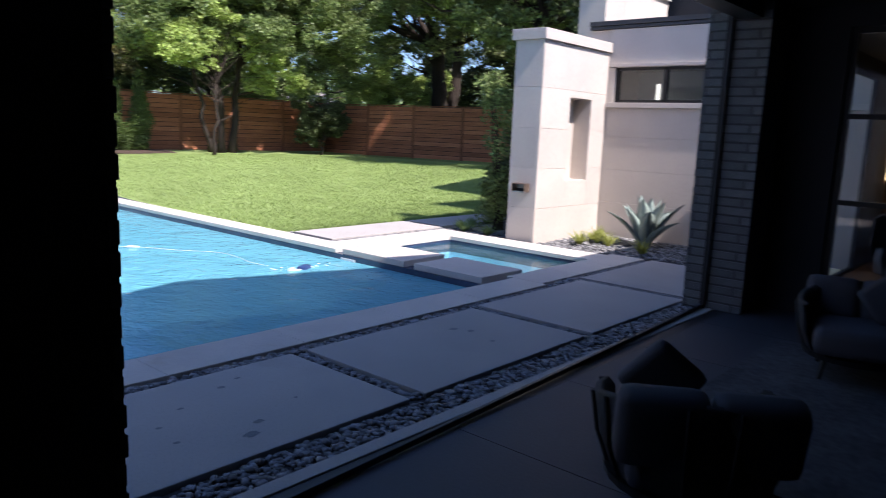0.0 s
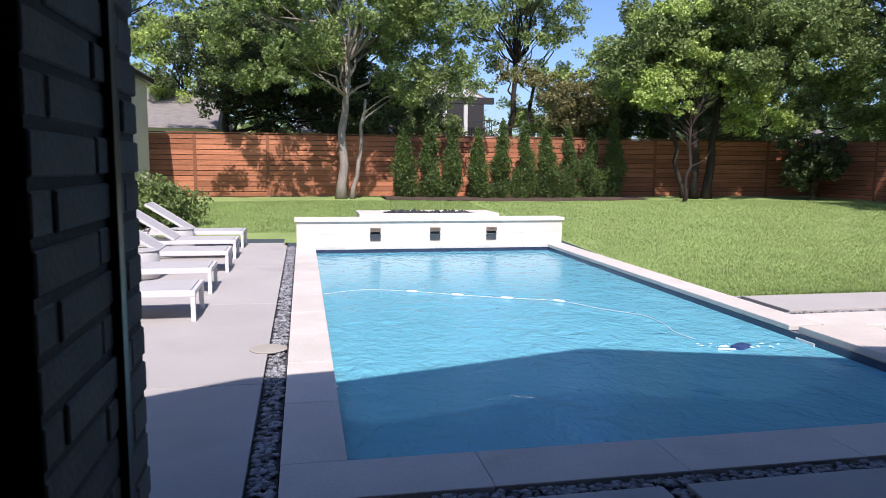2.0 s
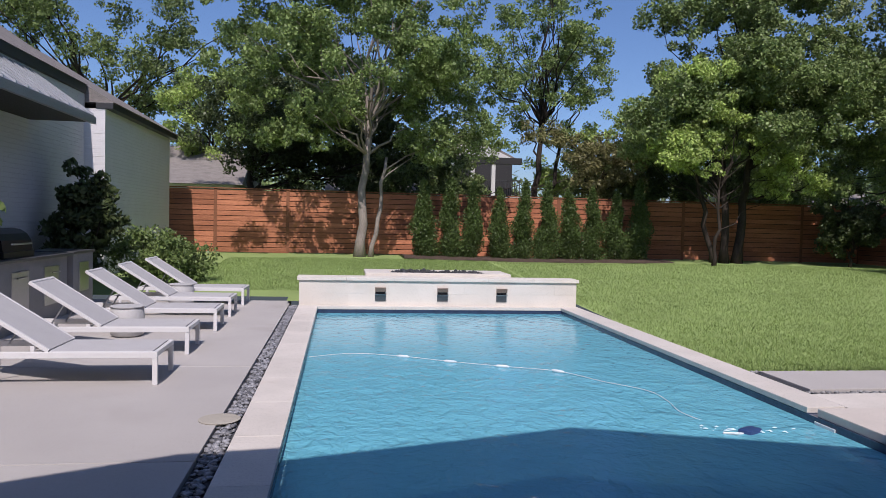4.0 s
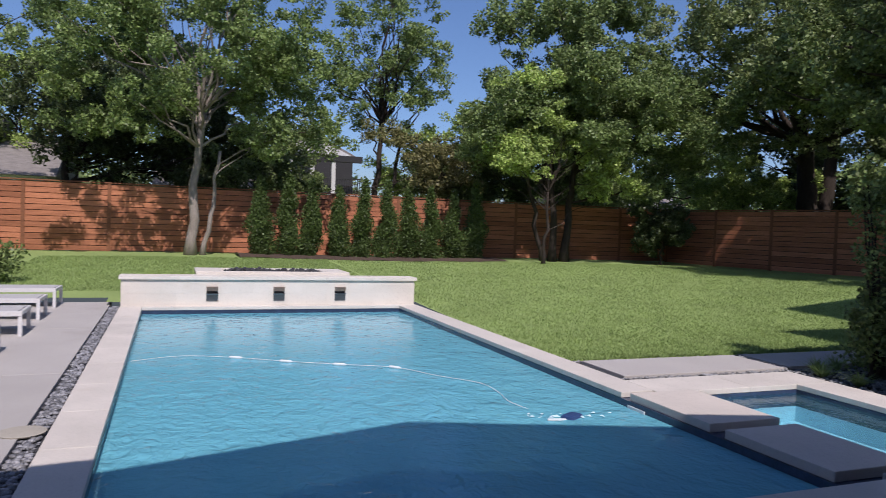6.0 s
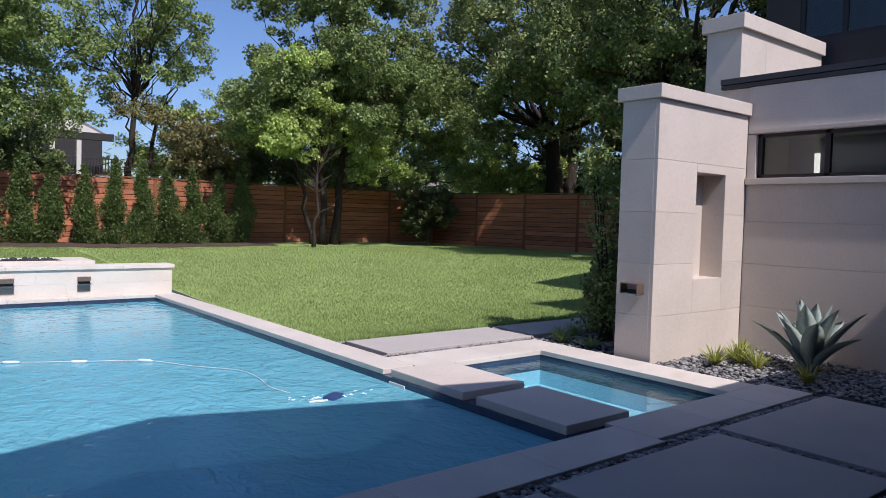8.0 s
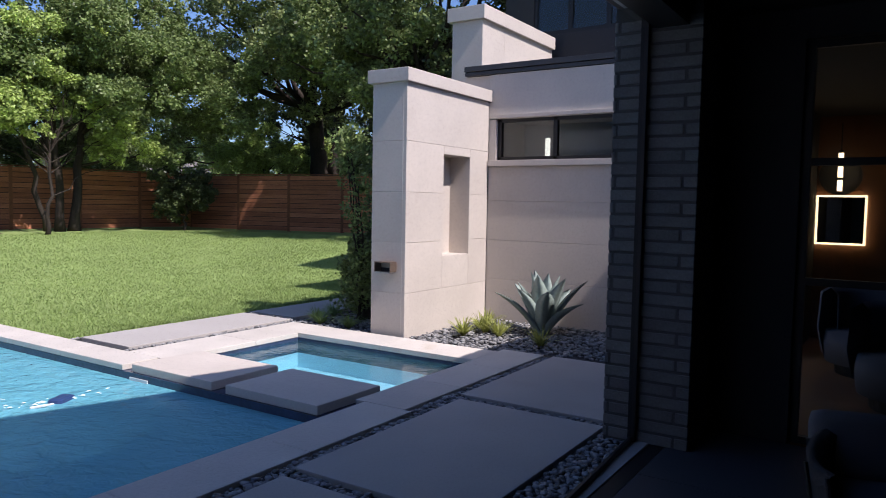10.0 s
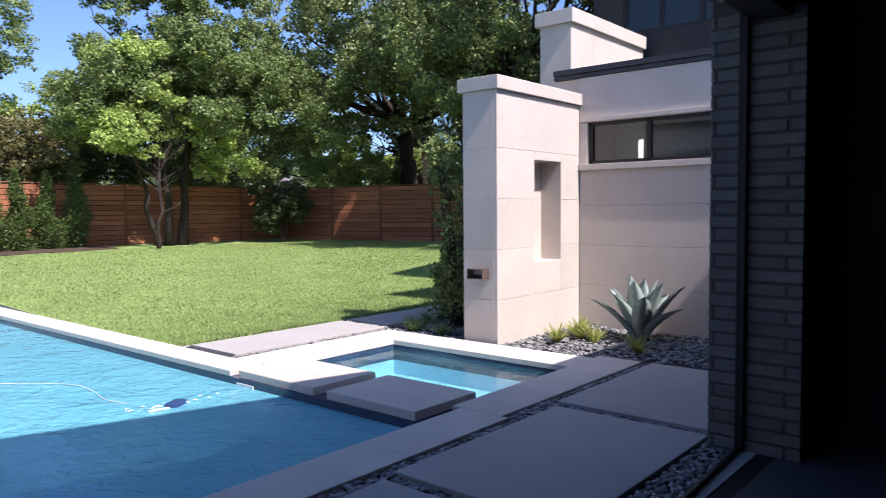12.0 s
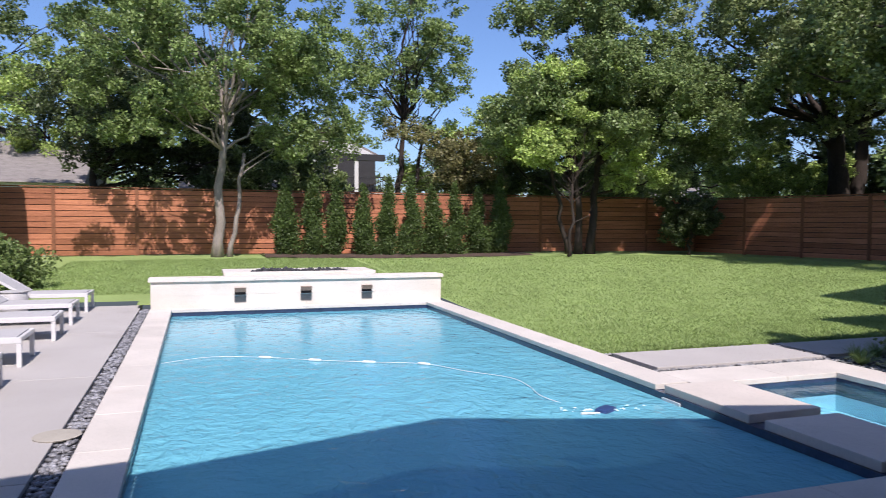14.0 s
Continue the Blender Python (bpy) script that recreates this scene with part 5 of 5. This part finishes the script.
# ---- pool cleaner and hose ----
hose = thing("cleaner_hose", "white floating pool cleaner hose with floats", "hose", (0, 0, 0))
line = [(0.03, 5.92, -0.115), (0.61, 6.17, -0.115), (1.27, 5.95, -0.115), (1.85, 5.59, -0.115), (2.47, 5.27, -0.115), (3.10, 4.96, -0.115), (3.46, 4.42, -0.12), (3.80, 3.92, -0.115), (3.82, 3.45, -0.117), (3.76, 3.03, -0.12), (3.95, 2.55, -0.15)]
fine = []
for i in range(len(line) - 1):
    p0, p1, p2, p3 = (Vector(line[min(max(i + k, 0), len(line) - 1)]) for k in (-1, 0, 1, 2))
    for q in range(5):
        t = q / 5
        fine.append(0.5 * (2 * p1 + (p2 - p0) * t + (2 * p0 - 5 * p1 + 4 * p2 - p3) * t * t + (3 * p1 - p0 - 3 * p2 + p3) * t ** 3))
part("tube", tube(fine, 0.0034, 8), hose_mat, hose, smooth=True)
for k in (10, 15, 20, 25):
    a = fine[k]
    d = (fine[k + 1] - fine[k]).normalized()
    part("float", tube([a - d * 0.09, a - d * 0.06, a + d * 0.06, a + d * 0.09], [0.007, 0.018, 0.018, 0.007], 10), hose_mat, hose, smooth=True)
bot = thing("pool_cleaner", "dark blue pool cleaner on white wheels under water", "pool cleaner", (4.10, 2.40, -0.25), 30)
bm = box(-0.11, 0.11, -0.07, 0.07, 0.05, 0.155, 0.035)
part("body", bm, robot_blue, bot)
for x in (-0.09, 0.09):
    for y in (-0.11, 0.11):
        part("wheel", tube([(x, y - 0.025, 0.07), (x, y + 0.025, 0.07)], 0.045, 14), hose_mat, bot)
part("tail", tube([(-0.12, 0, 0.12), (-0.2, 0.03, 0.13), (-0.28, 0.1, 0.13)], 0.012, 6), hose_mat, bot, "white tail hose")
# churned white water round the cleaner
r = random.Random(63)
bm = bmesh.new()
for i in range(44):
    u = r.gauss(0, 1)
    fx, fy, fs = 4.12 + 0.19 * u, 2.42 - 0.02 * u + r.gauss(0, 0.05), r.uniform(0.004, 0.02)
    vs = [bm.verts.new((fx + fs * 1.5 * r.uniform(0.6, 1.2) * math.cos(6.283 * k / 9), fy + fs * 0.8 * r.uniform(0.6, 1.2) * math.sin(6.283 * k / 9), WATER + 0.004 + 0.0002 * i)) for k in range(9)]
    tip = bm.verts.new((fx, fy, WATER + 0.008 + 0.35 * fs + 0.0002 * i))
    for k in range(9):
        bm.faces.new((vs[k], vs[(k + 1) % 9], tip))
tagged(link("water_foam", bm, foam_mat), "white churned foam round the pool cleaner", "foam", "", "stuff")
skim = thing("skimmer_mouth", "white skimmer opening plate at the waterline", "skimmer", (4.865, 2.45, -0.30))
part("plate", box(0, 0.012, -0.14, 0.14, 0.05, 0.20, 0.004), hose_mat, skim)

# ---- damp spots on the pavers ----
r = random.Random(21)
for i, (x, y, s) in enumerate(((0.62, -1.62, 0.05), (0.75, -1.50, 0.035), (0.30, -1.22, 0.02), (0.52, -1.05, 0.022), (0.28, -1.45, 0.02), (0.88, -0.9, 0.03), (1.05, -0.82, 0.022), (3.05, -0.98, 0.05), (3.12, -1.12, 0.04), (3.02, -1.42, 0.03), (1.12, -1.35, 0.018))):
    bm = bmesh.new()
    n = 14
    vs = [bm.verts.new((s * r.uniform(0.7, 1.2) * math.cos(6.283 * k / n), s * 0.7 * r.uniform(0.7, 1.2) * math.sin(6.283 * k / n), 0)) for k in range(n)]
    bm.faces.new(vs)
    ob = tagged(link("water_spot", bm, wet), "dark damp spot on the concrete paver", "water spot", "damp spots")
    ob.location = (x, y, 0.0025)

# ---- patio furniture ----
def lounge_chair(x, y, turn, label):
    """A barrel chair: woven rope shell on a frame, thick seat and back cushions. It faces +x before the turn."""
    c = thing("patio_armchair", label, "armchair", (x, y, 0.0), turn, "patio armchairs")
    bm = bmesh.new()
    outer = []
    for k in range(19):
        a = radians(62 + 236 * k / 18)
        h = 0.53 + 0.11 * max(0, -math.cos(a))
        outer.append((math.cos(a), math.sin(a), h))
    rows = []
    for cx, cy, h in outer:
        rows.append([bm.verts.new((cx * rr, cy * rr, z)) for rr, z in ((0.34, 0.20), (0.40, 0.35), (0.43, h), (0.40, h + 0.012), (0.365, h - 0.02), (0.33, 0.22))])
    for p, q in zip(rows, rows[1:]):
        for k in range(5):
            bm.faces.new((p[k], q[k], q[k + 1], p[k + 1]))
    bmesh.ops.recalc_face_normals(bm, faces=bm.faces)
    part("shell", bm, rope_mat, c, "charcoal woven rope shell", True)
    for k in range(0, 19, 2):
        cx, cy, h = outer[k]
        part("rope", tube([(cx * 0.345, cy * 0.345, 0.19), (cx * 0.407, cy * 0.407, 0.35), (cx * 0.437, cy * 0.437, h)], 0.011, 6), rope_mat, c)
    part("seat_frame", lathe([(0.05, 0.16), (0.36, 0.16), (0.37, 0.20), (0.05, 0.20)], 24), black_metal, c)
    for a in (45, 135, 225, 315):
        q = radians(a)
        part("leg", tube([(0.34 * math.cos(q), 0.34 * math.sin(q), 0.0), (0.29 * math.cos(q), 0.29 * math.sin(q), 0.18)], [0.014, 0.02], 8), black_metal, c)
    part("seat_cushion", box(-0.30, 0.36, -0.30, 0.30, 0.205, 0.40, 0.06), cushion, c, "thick grey seat cushion", True)
    m = Matrix.Translation((-0.27, 0, 0.36)) @ Matrix.Rotation(radians(-12), 4, "Y")
    part("back_cushion", box(-0.10, 0.07, -0.37, -0.003, 0.0, 0.325, 0.06, m), cushion, c, "plump grey back cushion", True)
    part("back_cushion", box(-0.10, 0.07, 0.003, 0.37, 0.0, 0.325, 0.06, m), cushion, c, "plump grey back cushion", True)
    m = Matrix.Translation((0.02, 0.14, 0.61)) @ Matrix.Rotation(radians(-14), 4, "Y") @ Matrix.Rotation(radians(40), 4, "X")
    part("pillow", box(-0.045, 0.045, -0.145, 0.145, -0.145, 0.145, 0.04, m), cushion, c, "grey scatter pillow", True)
    return c


lounge_chair(1.56, -3.63, 33, "charcoal rope armchair with grey cushions on the patio")
lounge_chair(4.35, -3.75, 195, "charcoal rope armchair beside the glass door")
rug = tagged(link("patio_rug", box(2.0, 4.9, -5.4, -3.05, 0.001, 0.012, 0.003), rug_mat), "grey patterned outdoor rug under the armchairs", "rug")
tab = thing("coffee_table", "low dark round coffee table on the rug", "coffee table", (3.1, -4.6, 0.012))
part("top", lathe([(0.05, 0.36), (0.42, 0.36), (0.43, 0.375), (0.42, 0.39), (0.05, 0.39)], 32), walnut, tab)
part("pedestal", lathe([(0.22, 0.0), (0.20, 0.03), (0.06, 0.08), (0.06, 0.355)], 24), black_metal, tab)

# ---- glass door and the room behind it ----
gd = thing("door_1", "black steel framed glass door to the living room", "door", kind="structure")
D0, D1 = -5.6, -3.02
for y in (D0, -4.36, D1 - 0.06):
    part("stile", box(6.25, 6.31, y, y + 0.06, 0.0, 2.78), black_metal, gd)
for z in (0.0, 1.11, 1.93, 2.72):
    part("rail", box(6.255, 6.305, D0 + 0.06, D1 - 0.06, z, z + 0.05), black_metal, gd)
for a, b in ((D0 + 0.06, -4.36), (-4.30, D1 - 0.06)):
    part("pane", box(6.277, 6.283, a, b, 0.05, 2.72), glass_mat, gd)
RX = 11.0
structure("room_floor", box(6.4, RX, -8.2, -2.66, -0.1, 0.0), walnut, "brown wooden floor of the living room", "floor")
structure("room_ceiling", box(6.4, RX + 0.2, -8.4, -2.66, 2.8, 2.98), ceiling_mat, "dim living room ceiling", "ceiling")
structure("room_wall_east", box(RX, RX + 0.2, -8.4, -2.66, -0.1, 2.8), walnut, "walnut panelled living room wall", "wall")
structure("room_wall_south", box(6.4, RX, -8.4, -8.2, -0.1, 2.8), walnut, "walnut panelled side wall", "wall")
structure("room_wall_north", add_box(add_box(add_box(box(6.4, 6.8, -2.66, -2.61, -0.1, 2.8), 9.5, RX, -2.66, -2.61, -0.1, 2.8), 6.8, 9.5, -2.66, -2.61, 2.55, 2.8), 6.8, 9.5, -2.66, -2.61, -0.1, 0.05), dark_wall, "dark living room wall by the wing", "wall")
mir = thing("lit_mirror", "square wall mirror with a glowing warm frame", "mirror", (RX - 0.02, -2.945, 1.51))
part("glass", box(-0.02, 0.0, -0.255, 0.255, -0.285, 0.285), mirror_mat, mir)
for a in ((-0.28, 0.28, 0.285, 0.31), (-0.28, 0.28, -0.31, -0.285), (-0.28, -0.255, -0.285, 0.285), (0.255, 0.28, -0.285, 0.285)):
    part("frame_strip", box(-0.03, 0.0, *a), warm_glow, mir, "glowing warm light strip")
disc = thing("wall_disc", "dark round wall ornament behind the pendant", "wall decoration", (RX - 0.04, -2.92, 2.06))
part("disc", tube([(0.0, 0, 0), (0.036, 0, 0)], 0.24, 24), grey_metal, disc)
pend = thing("pendant_lamp", "slim warm glowing pendant lamp on a thin rod", "pendant lamp", (RX - 0.5, -2.95, 1.86))
for z in (0.0, 0.16, 0.32):
    part("tube", tube([(0, 0, z), (0, 0, z + 0.13)], 0.028, 10), warm_bulb, pend, "glowing glass tube")
    part("ring", tube([(0, 0, z + 0.13), (0, 0, z + 0.16)], 0.032, 10), black_metal, pend)
part("rod", tube([(0, 0, 0.48), (0, 0, 0.80)], 0.006, 6), black_metal, pend)
cur = thing("drape", "pale teal floor-length drape inside the glass door", "curtain", (6.50, -2.80, 0))
bm = bmesh.new()
prev = None
for k in range(25):
    y = -0.17 * k / 24
    x = 0.035 * math.sin(k * 1.3)
    pair = [bm.verts.new((x, y, z)) for z in (0.02, 2.7)]
    if prev:
        bm.faces.new((prev[0], pair[0], pair[1], prev[1]))
    prev = pair
bmesh.ops.solidify(bm, geom=list(bm.faces), thickness=0.006)
part("cloth", bm, drape, cur, smooth=True)


def club_chair(x, y, turn):
    c = thing("club_chair", "rounded pale grey upholstered chair indoors", "armchair", (x, y, 0), turn)
    part("seat", lathe([(0.30, 0.10), (0.40, 0.12), (0.42, 0.30), (0.40, 0.42), (0.20, 0.45)], 28), cushion, c, smooth=True)
    bm = bmesh.new()
    rows = []
    for k in range(15):
        a = radians(90 + 180 * k / 14)
        rows.append([bm.verts.new((math.cos(a) * rr, math.sin(a) * rr, z)) for rr, z in ((0.43, 0.2), (0.48, 0.45), (0.46, 0.80), (0.38, 0.86), (0.31, 0.78), (0.30, 0.44))])
    for p, q in zip(rows, rows[1:]):
        for k in range(5):
            bm.faces.new((p[k], q[k], q[k + 1], p[k + 1]))
    part("backrest", bm, cushion, c, smooth=True)
    part("plinth", lathe([(0.30, 0.0), (0.31, 0.10), (0.05, 0.10)], 24), black_metal, c)


club_chair(7.7, -3.75, 180)
club_chair(9.0, -3.4, 200)
